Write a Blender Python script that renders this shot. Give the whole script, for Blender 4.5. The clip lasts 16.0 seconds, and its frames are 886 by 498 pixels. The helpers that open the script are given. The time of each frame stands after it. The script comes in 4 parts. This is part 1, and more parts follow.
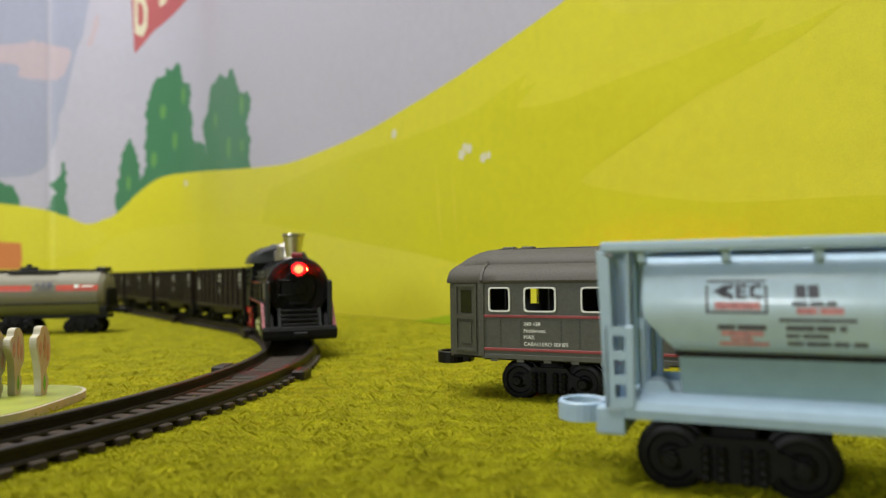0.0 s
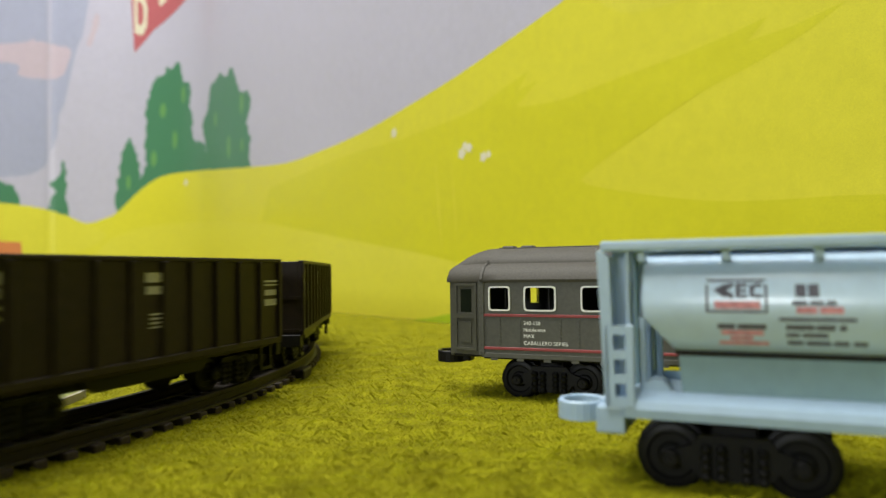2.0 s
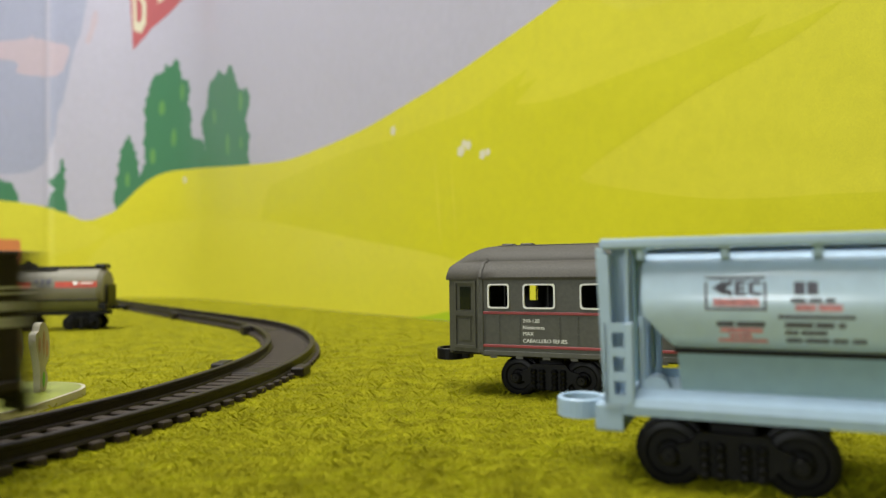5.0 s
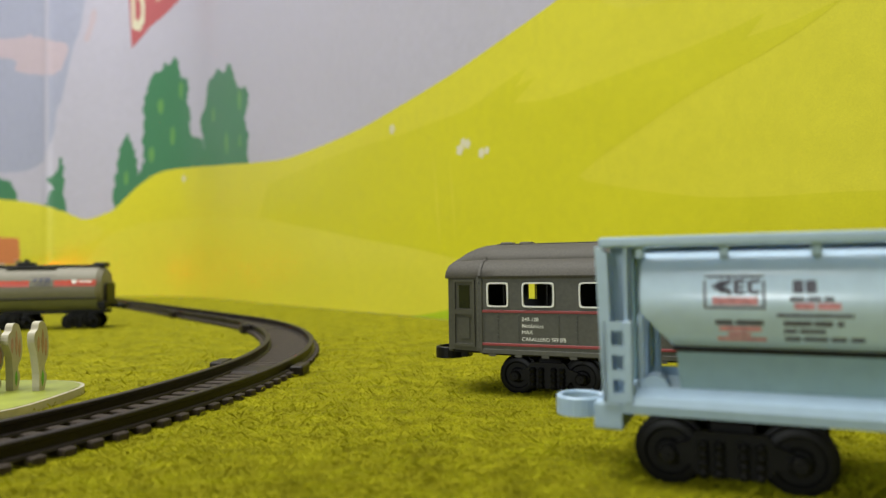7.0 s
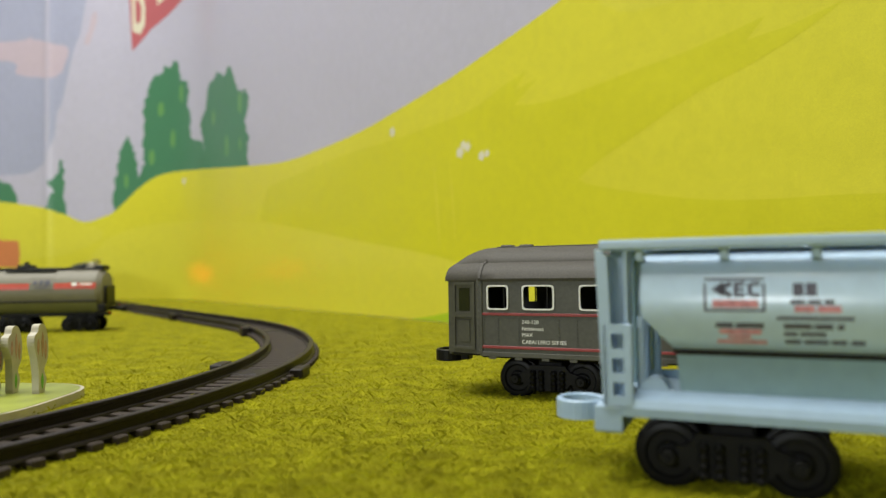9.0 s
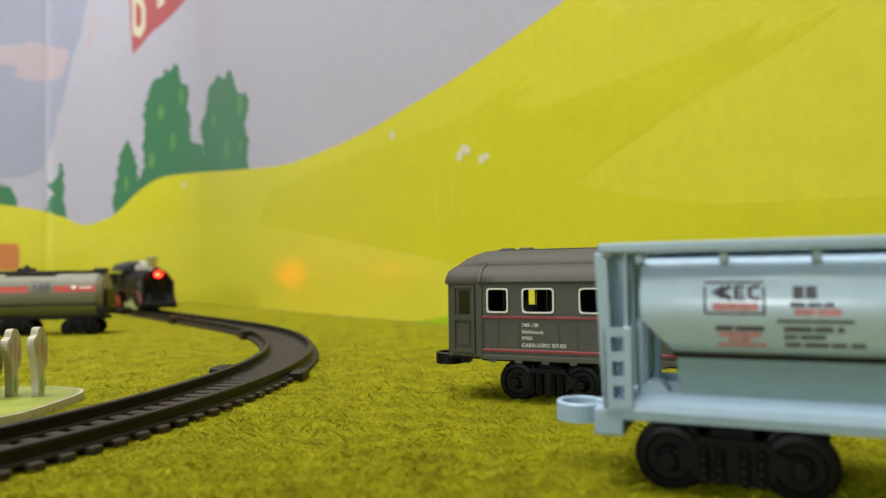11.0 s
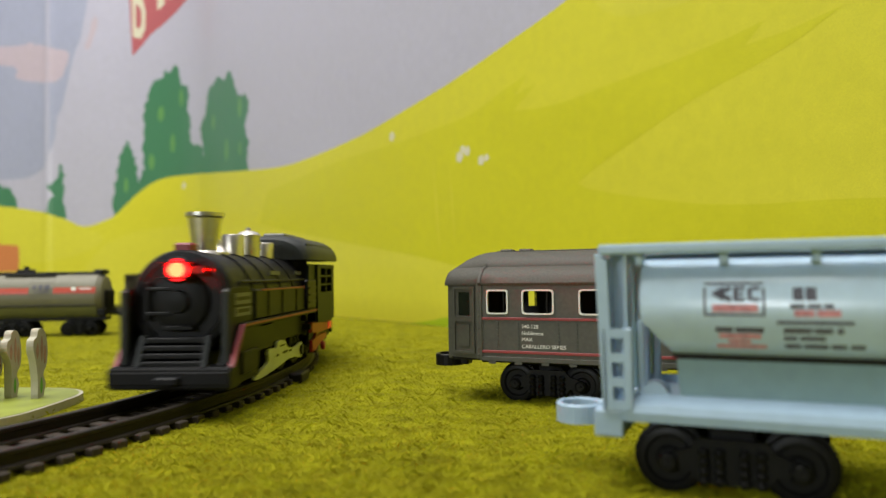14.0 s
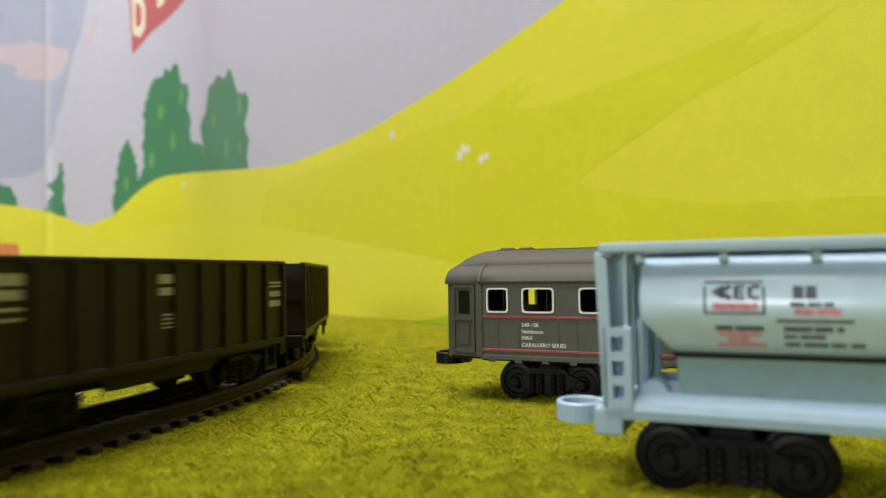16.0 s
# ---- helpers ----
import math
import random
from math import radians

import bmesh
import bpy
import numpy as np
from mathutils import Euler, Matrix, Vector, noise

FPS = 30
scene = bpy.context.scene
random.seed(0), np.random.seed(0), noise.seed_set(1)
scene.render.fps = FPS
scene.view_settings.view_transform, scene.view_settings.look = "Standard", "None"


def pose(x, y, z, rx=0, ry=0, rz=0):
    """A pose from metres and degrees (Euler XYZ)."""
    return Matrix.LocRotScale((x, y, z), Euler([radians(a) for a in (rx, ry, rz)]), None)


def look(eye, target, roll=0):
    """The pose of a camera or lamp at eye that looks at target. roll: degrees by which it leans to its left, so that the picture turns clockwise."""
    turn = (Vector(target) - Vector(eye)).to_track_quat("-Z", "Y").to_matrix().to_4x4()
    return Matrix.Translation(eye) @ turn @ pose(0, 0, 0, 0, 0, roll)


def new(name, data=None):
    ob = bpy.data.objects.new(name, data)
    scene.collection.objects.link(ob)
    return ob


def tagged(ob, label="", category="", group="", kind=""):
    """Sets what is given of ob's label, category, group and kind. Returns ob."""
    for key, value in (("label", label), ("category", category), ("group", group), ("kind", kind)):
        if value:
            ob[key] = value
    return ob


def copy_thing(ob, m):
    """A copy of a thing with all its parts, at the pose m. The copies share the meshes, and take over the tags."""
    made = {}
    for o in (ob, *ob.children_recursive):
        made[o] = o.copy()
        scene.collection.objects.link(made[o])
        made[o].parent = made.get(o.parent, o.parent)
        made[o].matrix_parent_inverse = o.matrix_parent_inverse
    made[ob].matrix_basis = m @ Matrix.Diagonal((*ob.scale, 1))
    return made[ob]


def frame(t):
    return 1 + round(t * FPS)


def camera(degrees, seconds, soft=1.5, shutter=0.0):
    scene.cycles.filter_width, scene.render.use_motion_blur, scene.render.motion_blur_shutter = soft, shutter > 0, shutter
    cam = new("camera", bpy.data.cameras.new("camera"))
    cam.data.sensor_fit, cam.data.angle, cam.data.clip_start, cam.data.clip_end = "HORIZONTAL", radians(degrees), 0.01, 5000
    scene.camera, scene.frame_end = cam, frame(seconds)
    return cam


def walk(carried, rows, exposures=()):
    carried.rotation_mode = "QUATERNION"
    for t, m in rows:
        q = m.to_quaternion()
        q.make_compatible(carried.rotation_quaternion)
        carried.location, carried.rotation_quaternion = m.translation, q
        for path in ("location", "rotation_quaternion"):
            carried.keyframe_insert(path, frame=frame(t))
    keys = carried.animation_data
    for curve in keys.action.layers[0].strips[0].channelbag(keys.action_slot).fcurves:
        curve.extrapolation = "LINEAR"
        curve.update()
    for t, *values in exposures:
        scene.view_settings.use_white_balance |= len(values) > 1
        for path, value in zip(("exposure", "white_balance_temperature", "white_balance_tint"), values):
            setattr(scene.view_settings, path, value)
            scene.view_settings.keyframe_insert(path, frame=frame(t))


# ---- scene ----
from mathutils.geometry import tessellate_polygon

# All lengths below are millimetres of a toy railway (about 1:87); meshes are scaled to metres when linked.
MM = 0.001

# ---- camera ----
EYE = (0.0, 0.0, 40.0 * MM)
FOV = 65.0
TILT, LEAN = 1.58, -0.80
cam = camera(FOV, 16.0, 1.4, 0.5)
cam.data.dof.use_dof = True
cam.data.dof.focus_distance = 0.217
cam.data.dof.aperture_fstop = 14.0


def view(up, side):
    """The camera's pose, tilted up and turned to its left by these further degrees."""
    a, b = radians(TILT + up), radians(side)
    d = Vector((-math.sin(b) * math.cos(a), math.cos(b) * math.cos(a), math.sin(a)))
    return look(EYE, Vector(EYE) + d, LEAN)


SWAY = [(0.0, 6.5, 3), (0.5, 6, 3), (1.0, 4.5, 3), (1.5, 3.2, 3), (2.0, 5, 3), (2.5, 3, 3), (3.0, 0.5, 3), (3.5, 2, 3), (4.0, 2.8, 3),
        (4.6, 2.0, 2.4), (5.6, -1.0, 0.6), (6.5, -1.8, 0), (7.0, -1.8, 0), (7.5, -0.3, 0), (8.0, 0, 0), (8.5, 1.5, 0), (9.0, 3, 0),
        (10.2, 6.5, 0), (11.5, 8.8, -0.5), (12.0, 8, -0.5), (12.5, 8, -0.5), (13.0, 8.7, -0.5), (13.5, 9, -0.5), (14.0, 10.8, -0.7),
        (14.5, 10.6, -0.7), (15.0, 9, -0.5), (15.5, 8.8, -0.5), (16.0, 8, -0.5)]
LIGHTER = [(0.0, 0.0), (1.0, 0.02), (1.6, 0.10), (4.0, 0.14), (5.4, 0.05), (6.5, 0.0), (14.0, 0.0), (14.5, 0.05), (15.2, 0.14), (16.0, 0.14)]
walk(cam, [(t, view(a * 0.0466, b * 0.0466)) for t, a, b in SWAY], LIGHTER)

# ---- light ----
world = bpy.data.worlds.new("room_air")
scene.world = world
world.use_nodes = True
world.node_tree.nodes["Background"].inputs[0].default_value = (0.95, 0.97, 1.0, 1)
world.node_tree.nodes["Background"].inputs[1].default_value = 0.25


def area(name, eye, target, sx, sy, watts, colour):
    d = bpy.data.lights.new(name, "AREA")
    d.shape, d.size, d.size_y, d.energy, d.color = "RECTANGLE", sx, sy, watts, colour
    ob = new(name, d)
    ob.matrix_world = look(eye, target)
    return ob


area("ceiling_lamp", (-0.48, 0.18, 1.75), (-0.25, 0.40, 0), 1.5, 1.1, 55, (1.0, 0.985, 0.94))
area("window_light", (-1.2, -1.7, 0.58), (-0.1, 0.6, 0.15), 0.6, 0.40, 15, (0.93, 0.98, 1.0))


# ---- materials ----
def mat(name, colour, rough=0.6, metal=0.0, grain=0.1, scale=400.0, bump=0.1, emit=0.0, spec=0.5, mottle=0.1):
    """A plastic or painted surface with fine grain, broad mottling and a little relief."""
    m = bpy.data.materials.new(name)
    m.use_nodes = True
    n, l = m.node_tree.nodes, m.node_tree.links
    b = n["Principled BSDF"]
    tc = n.new("ShaderNodeTexCoord")
    fine, broad = n.new("ShaderNodeTexNoise"), n.new("ShaderNodeTexNoise")
    fine.inputs["Scale"].default_value, fine.inputs["Detail"].default_value = scale, 4
    broad.inputs["Scale"].default_value, broad.inputs["Detail"].default_value = scale * 0.06, 3
    l.new(tc.outputs["Object"], fine.inputs["Vector"])
    l.new(tc.outputs["Object"], broad.inputs["Vector"])
    cur = None
    for tex, amount in ((fine, grain), (broad, mottle)):
        mx = n.new("ShaderNodeMixRGB")
        mx.blend_type = "MULTIPLY"
        mx.inputs[0].default_value = 1
        ramp = n.new("ShaderNodeMapRange")
        ramp.inputs[1].default_value, ramp.inputs[2].default_value = 0.3, 0.7
        ramp.inputs[3].default_value, ramp.inputs[4].default_value = 1 - amount, 1 + amount
        l.new(tex.outputs[0], ramp.inputs[0])
        if cur is None:
            mx.inputs[1].default_value = (*colour, 1)
        else:
            l.new(cur, mx.inputs[1])
        l.new(ramp.outputs[0], mx.inputs[2])
        cur = mx.outputs[0]
    l.new(cur, b.inputs["Base Color"])
    rr = n.new("ShaderNodeMapRange")
    rr.inputs[3].default_value, rr.inputs[4].default_value = max(0.02, rough - 0.1), min(1, rough + 0.1)
    l.new(broad.outputs[0], rr.inputs[0])
    l.new(rr.outputs[0], b.inputs["Roughness"])
    b.inputs["Metallic"].default_value = metal
    b.inputs["Specular IOR Level"].default_value = spec
    if bump:
        bp = n.new("ShaderNodeBump")
        bp.inputs["Strength"].default_value, bp.inputs["Distance"].default_value = bump, 0.0003
        l.new(fine.outputs[0], bp.inputs["Height"])
        l.new(bp.outputs[0], b.inputs["Normal"])
    if emit:
        b.inputs["Emission Color"].default_value = (*colour, 1)
        b.inputs["Emission Strength"].default_value = emit
    return m


def grass_material():
    """Fuzzy olive mat: clumps, brown patches and a fine nap."""
    m = mat("grass_mat", (0.215, 0.215, 0.008), 0.97, grain=0.25, scale=900, bump=0.4, spec=0.08, mottle=0.2)
    n, l = m.node_tree.nodes, m.node_tree.links
    b = n["Principled BSDF"]
    src = b.inputs["Base Color"].links[0].from_socket
    tc = n.new("ShaderNodeTexCoord")
    t = n.new("ShaderNodeTexNoise")
    t.inputs["Scale"].default_value, t.inputs["Detail"].default_value = 120, 5
    l.new(tc.outputs["Object"], t.inputs["Vector"])
    r = n.new("ShaderNodeValToRGB")
    r.color_ramp.elements[0].position, r.color_ramp.elements[0].color = 0.30, (0.68, 0.66, 0.6, 1)
    r.color_ramp.elements[1].position, r.color_ramp.elements[1].color = 0.62, (1.15, 1.1, 1.0, 1)
    l.new(t.outputs[0], r.inputs[0])
    mx = n.new("ShaderNodeMixRGB")
    mx.blend_type = "MULTIPLY"
    mx.inputs[0].default_value = 1
    l.new(src, mx.inputs[1])
    l.new(r.outputs[0], mx.inputs[2])
    l.new(mx.outputs[0], b.inputs["Base Color"])
    return m


def fibre_material():
    """Loose grass fibres, each its own yellow-green to brown, in broad lighter and darker clumps."""
    m = bpy.data.materials.new("grass_fibre")
    m.use_nodes = True
    n, l = m.node_tree.nodes, m.node_tree.links
    b = n["Principled BSDF"]
    g = n.new("ShaderNodeNewGeometry")
    r = n.new("ShaderNodeValToRGB")
    el = r.color_ramp.elements
    el[0].position, el[0].color = 0.0, (0.295, 0.282, 0.009, 1)
    el[1].position, el[1].color = 1.0, (0.44, 0.43, 0.030, 1)
    for p, c in ((0.3, (0.322, 0.328, 0.009, 1)), (0.8, (0.370, 0.375, 0.011, 1))):
        k = el.new(p)
        k.color = c
    l.new(g.outputs["Random Per Island"], r.inputs[0])
    tc = n.new("ShaderNodeTexCoord")
    cur = r.outputs[0]
    for scale, lo, hi in ((130, (0.66, 0.62, 0.55, 1), (1.10, 1.10, 1.0, 1)), (420, (0.80, 0.78, 0.72, 1), (1.10, 1.10, 1.05, 1))):
        t = n.new("ShaderNodeTexNoise")
        t.inputs["Scale"].default_value, t.inputs["Detail"].default_value = scale, 4
        l.new(tc.outputs["Object"], t.inputs["Vector"])
        q = n.new("ShaderNodeValToRGB")
        q.color_ramp.elements[0].position, q.color_ramp.elements[0].color = 0.34, lo
        q.color_ramp.elements[1].position, q.color_ramp.elements[1].color = 0.62, hi
        l.new(t.outputs[0], q.inputs[0])
        mx = n.new("ShaderNodeMixRGB")
        mx.blend_type = "MULTIPLY"
        mx.inputs[0].default_value = 1
        l.new(cur, mx.inputs[1])
        l.new(q.outputs[0], mx.inputs[2])
        cur = mx.outputs[0]
    l.new(cur, b.inputs["Base Color"])
    b.inputs["Roughness"].default_value = 0.85
    b.inputs["Specular IOR Level"].default_value = 0.12
    return m


def print_material(name, colour, gloss=0.22):
    """Ink on a glossy woven banner: threads as fine relief, slightly uneven ink."""
    m = mat(name, colour, 0.55, grain=0.10, scale=2400, bump=0.0, spec=0.35, mottle=0.035)
    n, l = m.node_tree.nodes, m.node_tree.links
    b = n["Principled BSDF"]
    b.inputs["Coat Weight"].default_value = 0.35
    b.inputs["Coat Roughness"].default_value = gloss
    tc = n.new("ShaderNodeTexCoord")
    v = n.new("ShaderNodeTexNoise")
    v.inputs["Scale"].default_value, v.inputs["Detail"].default_value = 2600, 2
    big = n.new("ShaderNodeTexNoise")
    big.inputs["Scale"].default_value, big.inputs["Detail"].default_value = 9, 2
    l.new(tc.outputs["Object"], v.inputs["Vector"])
    l.new(tc.outputs["Object"], big.inputs["Vector"])
    b1, b2 = n.new("ShaderNodeBump"), n.new("ShaderNodeBump")
    b1.inputs["Strength"].default_value, b1.inputs["Distance"].default_value = 0.4, 0.0002
    b2.inputs["Strength"].default_value, b2.inputs["Distance"].default_value = 0.25, 0.01
    l.new(v.outputs[0], b1.inputs["Height"])
    l.new(big.outputs[0], b2.inputs["Height"])
    l.new(b2.outputs[0], b1.inputs["Normal"])
    l.new(b1.outputs[0], b.inputs["Normal"])
    l.new(b2.outputs[0], b.inputs["Coat Normal"])
    return m


GRASS = grass_material()
FIBRE = fibre_material()
WALL = mat("grey_wall", (0.36, 0.35, 0.34), 0.9, bump=0.05, scale=20)
SKY_INK = print_material("sky_ink", (0.465, 0.455, 0.575))
BLUE_INK = print_material("blue_ink", (0.35, 0.37, 0.51))
CLOUD_INK = print_material("cloud_ink", (0.50, 0.42, 0.50))
HILL_INK = print_material("hill_ink", (0.645, 0.605, 0.030))
PALE_INK = print_material("pale_hill_ink", (0.655, 0.615, 0.044))
SHADE_INK = print_material("shade_ink", (0.60, 0.575, 0.012))
LAWN_INK = print_material("lawn_ink", (0.38, 0.52, 0.015))
TREE_INK = print_material("tree_ink", (0.060, 0.205, 0.11))
LEAF_INK = print_material("leaf_ink", (0.13, 0.32, 0.10))
RED_INK = print_material("red_ink", (0.44, 0.115, 0.135))
ORANGE_INK = print_material("orange_ink", (0.60, 0.21, 0.07))
WHITE_INK = print_material("white_ink", (0.66, 0.63, 0.50))
RAIL = mat("brown_black_plastic", (0.020, 0.016, 0.013), 0.5, spec=0.2, grain=0.15, scale=900, bump=0.15)
TIE = mat("tie_plastic", (0.048, 0.038, 0.030), 0.6, spec=0.2, grain=0.2, scale=700, bump=0.25)
BLACK = mat("black_plastic", (0.007, 0.007, 0.007), 0.42, grain=0.2, scale=700, bump=0.1, spec=0.18)
ENGINE = mat("engine_black", (0.007, 0.007, 0.008), 0.45, grain=0.2, scale=500, bump=0.1, spec=0.16, mottle=0.25)
CAB = mat("cab_dark_green", (0.009, 0.014, 0.011), 0.5, spec=0.2, grain=0.15, scale=500, bump=0.06)
ROOF = mat("slate_plastic", (0.026, 0.029, 0.030), 0.5, spec=0.25, grain=0.15, scale=600, bump=0.15)
RED = mat("red_plastic", (0.30, 0.010, 0.022), 0.38, grain=0.1, scale=500)
LINING = mat("dark_red_paint", (0.20, 0.012, 0.022), 0.45, grain=0.2, scale=900)
CREAM = mat("cream_plastic", (0.44, 0.48, 0.22), 0.4, grain=0.1, scale=300)
CHROME = mat("dull_chrome", (0.60, 0.57, 0.51), 0.36, metal=1.0, grain=0.08, scale=300)
PLATE = mat("grey_plate", (0.13, 0.13, 0.11), 0.5)
WAGON = mat("wagon_brown_black", (0.017, 0.012, 0.009), 0.5, spec=0.22, grain=0.2, scale=500, bump=0.15, mottle=0.2)
LETTER = mat("worn_white_print", (0.33, 0.33, 0.28), 0.6, grain=0.35, scale=1500)
COACH = mat("coach_grey_green", (0.070, 0.070, 0.055), 0.5, grain=0.12, scale=900, bump=0.12)
GLASSY = mat("dark_glazing", (0.012, 0.016, 0.010), 0.14, grain=0.1, scale=300, bump=0.02)
COACHROOF = mat("coach_roof_grey", (0.062, 0.058, 0.046), 0.62, spec=0.35, grain=0.16, scale=1500, bump=0.2)
MAROON = mat("maroon_line", (0.26, 0.035, 0.035), 0.45)
WHITE = mat("white_paint", (0.85, 0.85, 0.81), 0.45, grain=0.08, scale=800)
SILVER = mat("pale_blue_grey_plastic", (0.36, 0.495, 0.63), 0.36, grain=0.04, scale=300, bump=0.03, mottle=0.05)
BARREL = mat("satin_pale_blue_plastic", (0.49, 0.64, 0.78), 0.24, grain=0.04, scale=300, bump=0.03, mottle=0.05)
# the car's blue-grey plastic, darkened and greened to hold the shade
SHADED_BLUE = mat("shaded_blue_grey_plastic", (0.21, 0.34, 0.385), 0.4, grain=0.05, scale=300, bump=0.03)
INKBLACK = mat("faded_black_print", (0.085, 0.085, 0.11), 0.5, grain=0.3, scale=1200)
INKRED = mat("faded_red_print", (0.55, 0.23, 0.26), 0.5, grain=0.3, scale=1200)
TANKWHITE = mat("tank_off_white", (0.185, 0.175, 0.13), 0.55, grain=0.06, scale=300)
TANKRED = mat("tank_red_band", (0.50, 0.060, 0.03), 0.4, grain=0.08, scale=300)
TANKGREY = mat("tank_grey_green", (0.16, 0.165, 0.10), 0.45, grain=0.1, scale=300)
BOARD = mat("cream_board", (0.44, 0.41, 0.31), 0.5, grain=0.06, scale=400, bump=0.05)
BASEPRINT = mat("green_yellow_print", (0.26, 0.30, 0.04), 0.5, grain=0.2, scale=90, mottle=0.35)
PINKPRINT = mat("faded_print", (0.42, 0.24, 0.17), 0.5, grain=0.25, scale=500)
GREENPRINT = mat("leaf_print", (0.10, 0.38, 0.03), 0.5, grain=0.25, scale=500)
LED = mat("red_led", (1.0, 0.0014, 0.0005), 0.3, grain=0, mottle=0, bump=0, emit=550)
SIDE_EMITTER = mat("added_red_emitter", (1.0, 0.0006, 0.00012), 0.3, grain=0, mottle=0, bump=0, emit=26000)
TAIL = mat("self_lit_red", (0.75, 0.03, 0.03), 0.15, grain=0, mottle=0, bump=0, emit=0.25)
HALO = mat("red_halo_glow", (0.9, 0.015, 0.02), 0.2, grain=0, mottle=0, bump=0, emit=2.2)



# ---- mesh helpers (millimetres) ----
def part(name, bm, material, parent=None, label="", smooth=False, sort=True):
    """Links a bmesh, drawn in millimetres, as one mesh object under a thing or a part."""
    me = bpy.data.meshes.new(name)
    if sort:
        bmesh.ops.recalc_face_normals(bm, faces=bm.faces)
    bm.to_mesh(me)
    bm.free()
    me.transform(Matrix.Scale(MM, 4))
    for p in me.polygons:
        p.use_smooth = smooth
    if smooth:
        me.set_sharp_from_angle(angle=radians(40))
    me.materials.append(material)
    ob = new(name, me)
    if parent:
        ob.parent = parent
    if label:
        tagged(ob, label)
    return ob


def thing(name, label, category, group="", kind=""):
    return tagged(new(name), label, category, group, kind)


def block(bm, x0, x1, y0, y1, z0, z1, bevel=0.0, seg=1):
    """A bevelled block added to bm."""
    r = bmesh.ops.create_cube(bm, size=1)
    vs = r["verts"]
    bmesh.ops.scale(bm, vec=(x1 - x0, y1 - y0, z1 - z0), verts=vs)
    bmesh.ops.translate(bm, vec=((x0 + x1) / 2, (y0 + y1) / 2, (z0 + z1) / 2), verts=vs)
    if bevel:
        es = list({e for v in vs for e in v.link_edges})
        bmesh.ops.bevel(bm, geom=es, offset=bevel, segments=seg, affect="EDGES", profile=0.6)
    return bm


def lathe(bm, rings, axis="z", at=(0, 0, 0), n=32, a0=0.0, a1=360.0):
    """A turned body: rings are (along, radius) pairs on the axis."""
    full = abs(a1 - a0) >= 360
    k = n if full else n + 1
    rows = []
    for h, r in rings:
        row = []
        for i in range(k):
            a = radians(a0 + (a1 - a0) * i / n)
            c, s = r * math.cos(a), r * math.sin(a)
            p = {"z": (c, s, h), "x": (h, c, s), "y": (c, h, s)}[axis]
            row.append(bm.verts.new((p[0] + at[0], p[1] + at[1], p[2] + at[2])))
        rows.append(row)
    for a, b in zip(rows[:-1], rows[1:]):
        for i in range(n):
            j = (i + 1) % k
            bm.faces.new((a[i], a[j], b[j], b[i]))
    for row in (rows[0], rows[-1]):
        if full and len(row) > 2:
            bm.faces.new(row)
    return bm


def prism(bm, outline, y0, y1, plane="xz"):
    """An outline of (a, b) pairs drawn out between two depths, in the plane xz (depth y), yz (depth x) or xy (depth z)."""
    def p(a, b, d):
        return {"xz": (a, d, b), "yz": (d, a, b), "xy": (a, b, d)}[plane]
    f = [bm.verts.new(p(a, b, y0)) for a, b in outline]
    g = [bm.verts.new(p(a, b, y1)) for a, b in outline]
    bm.faces.new(f)
    bm.faces.new(g[::-1])
    for i in range(len(f)):
        j = (i + 1) % len(f)
        bm.faces.new((f[i], g[i], g[j], f[j]))
    return bm


def B():
    return bmesh.new()


# ---- the line of the track ----
APEX = (-69.8, 280.0)


def build_line():
    """The track's centre line, closed: points every 2 mm as (x, y, heading), travelling towards the camera."""
    R1, R2 = 322.0, 440.0
    back, x, y, a = [], APEX[0], APEX[1], math.pi / 2
    step = 2.0
    d = 0.0
    turned = 0.0
    while d < 860:
        back.append((x, y, a + math.pi))
        k = 1 / R1 if turned < radians(14) else (1 / R2 if turned < radians(36) else 0)
        a += k * step
        turned += k * step
        x, y, d = x + math.cos(a) * step, y + math.sin(a) * step, d + step
    fore, x, y, a = [], APEX[0], APEX[1], -math.pi / 2
    turned = 0.0
    while turned < radians(144):
        fore.append((x, y, a))
        r = R1 if turned < radians(36) else 150.0
        a -= step / r
        turned += step / r
        x, y = x + math.cos(a) * step, y + math.sin(a) * step
    # the half circle that joins the two far ends, after a straight as long as it needs
    ex, ey, ea = back[-1]
    ux, uy = math.cos(a), math.sin(a)
    along = (ex - x) * ux + (ey - y) * uy
    for i in range(int(along / step)):
        x, y = x + ux * step, y + uy * step
        fore.append((x, y, a))
    wide = math.hypot(ex - x, ey - y) / 2
    for i in range(int(math.pi * wide / step)):
        a -= step / wide
        x, y = x + math.cos(a) * step, y + math.sin(a) * step
        fore.append((x, y, a))
    return back[::-1] + fore[1:], len(back) - 1


LINE, ZERO = build_line()
LOOP = len(LINE) * 2.0


def on_line(u):
    """Place and heading at u millimetres past the bend's outermost point."""
    i = u / 2.0 + ZERO
    k = math.floor(i)
    (x0, y0, a0), (x1, y1, a1) = LINE[k % len(LINE)], LINE[(k + 1) % len(LINE)]
    w = i - k
    d = (a1 - a0 + math.pi) % (2 * math.pi) - math.pi
    return x0 + (x1 - x0) * w, y0 + (y1 - y0) * w, a0 + d * w


LAP = 13.3
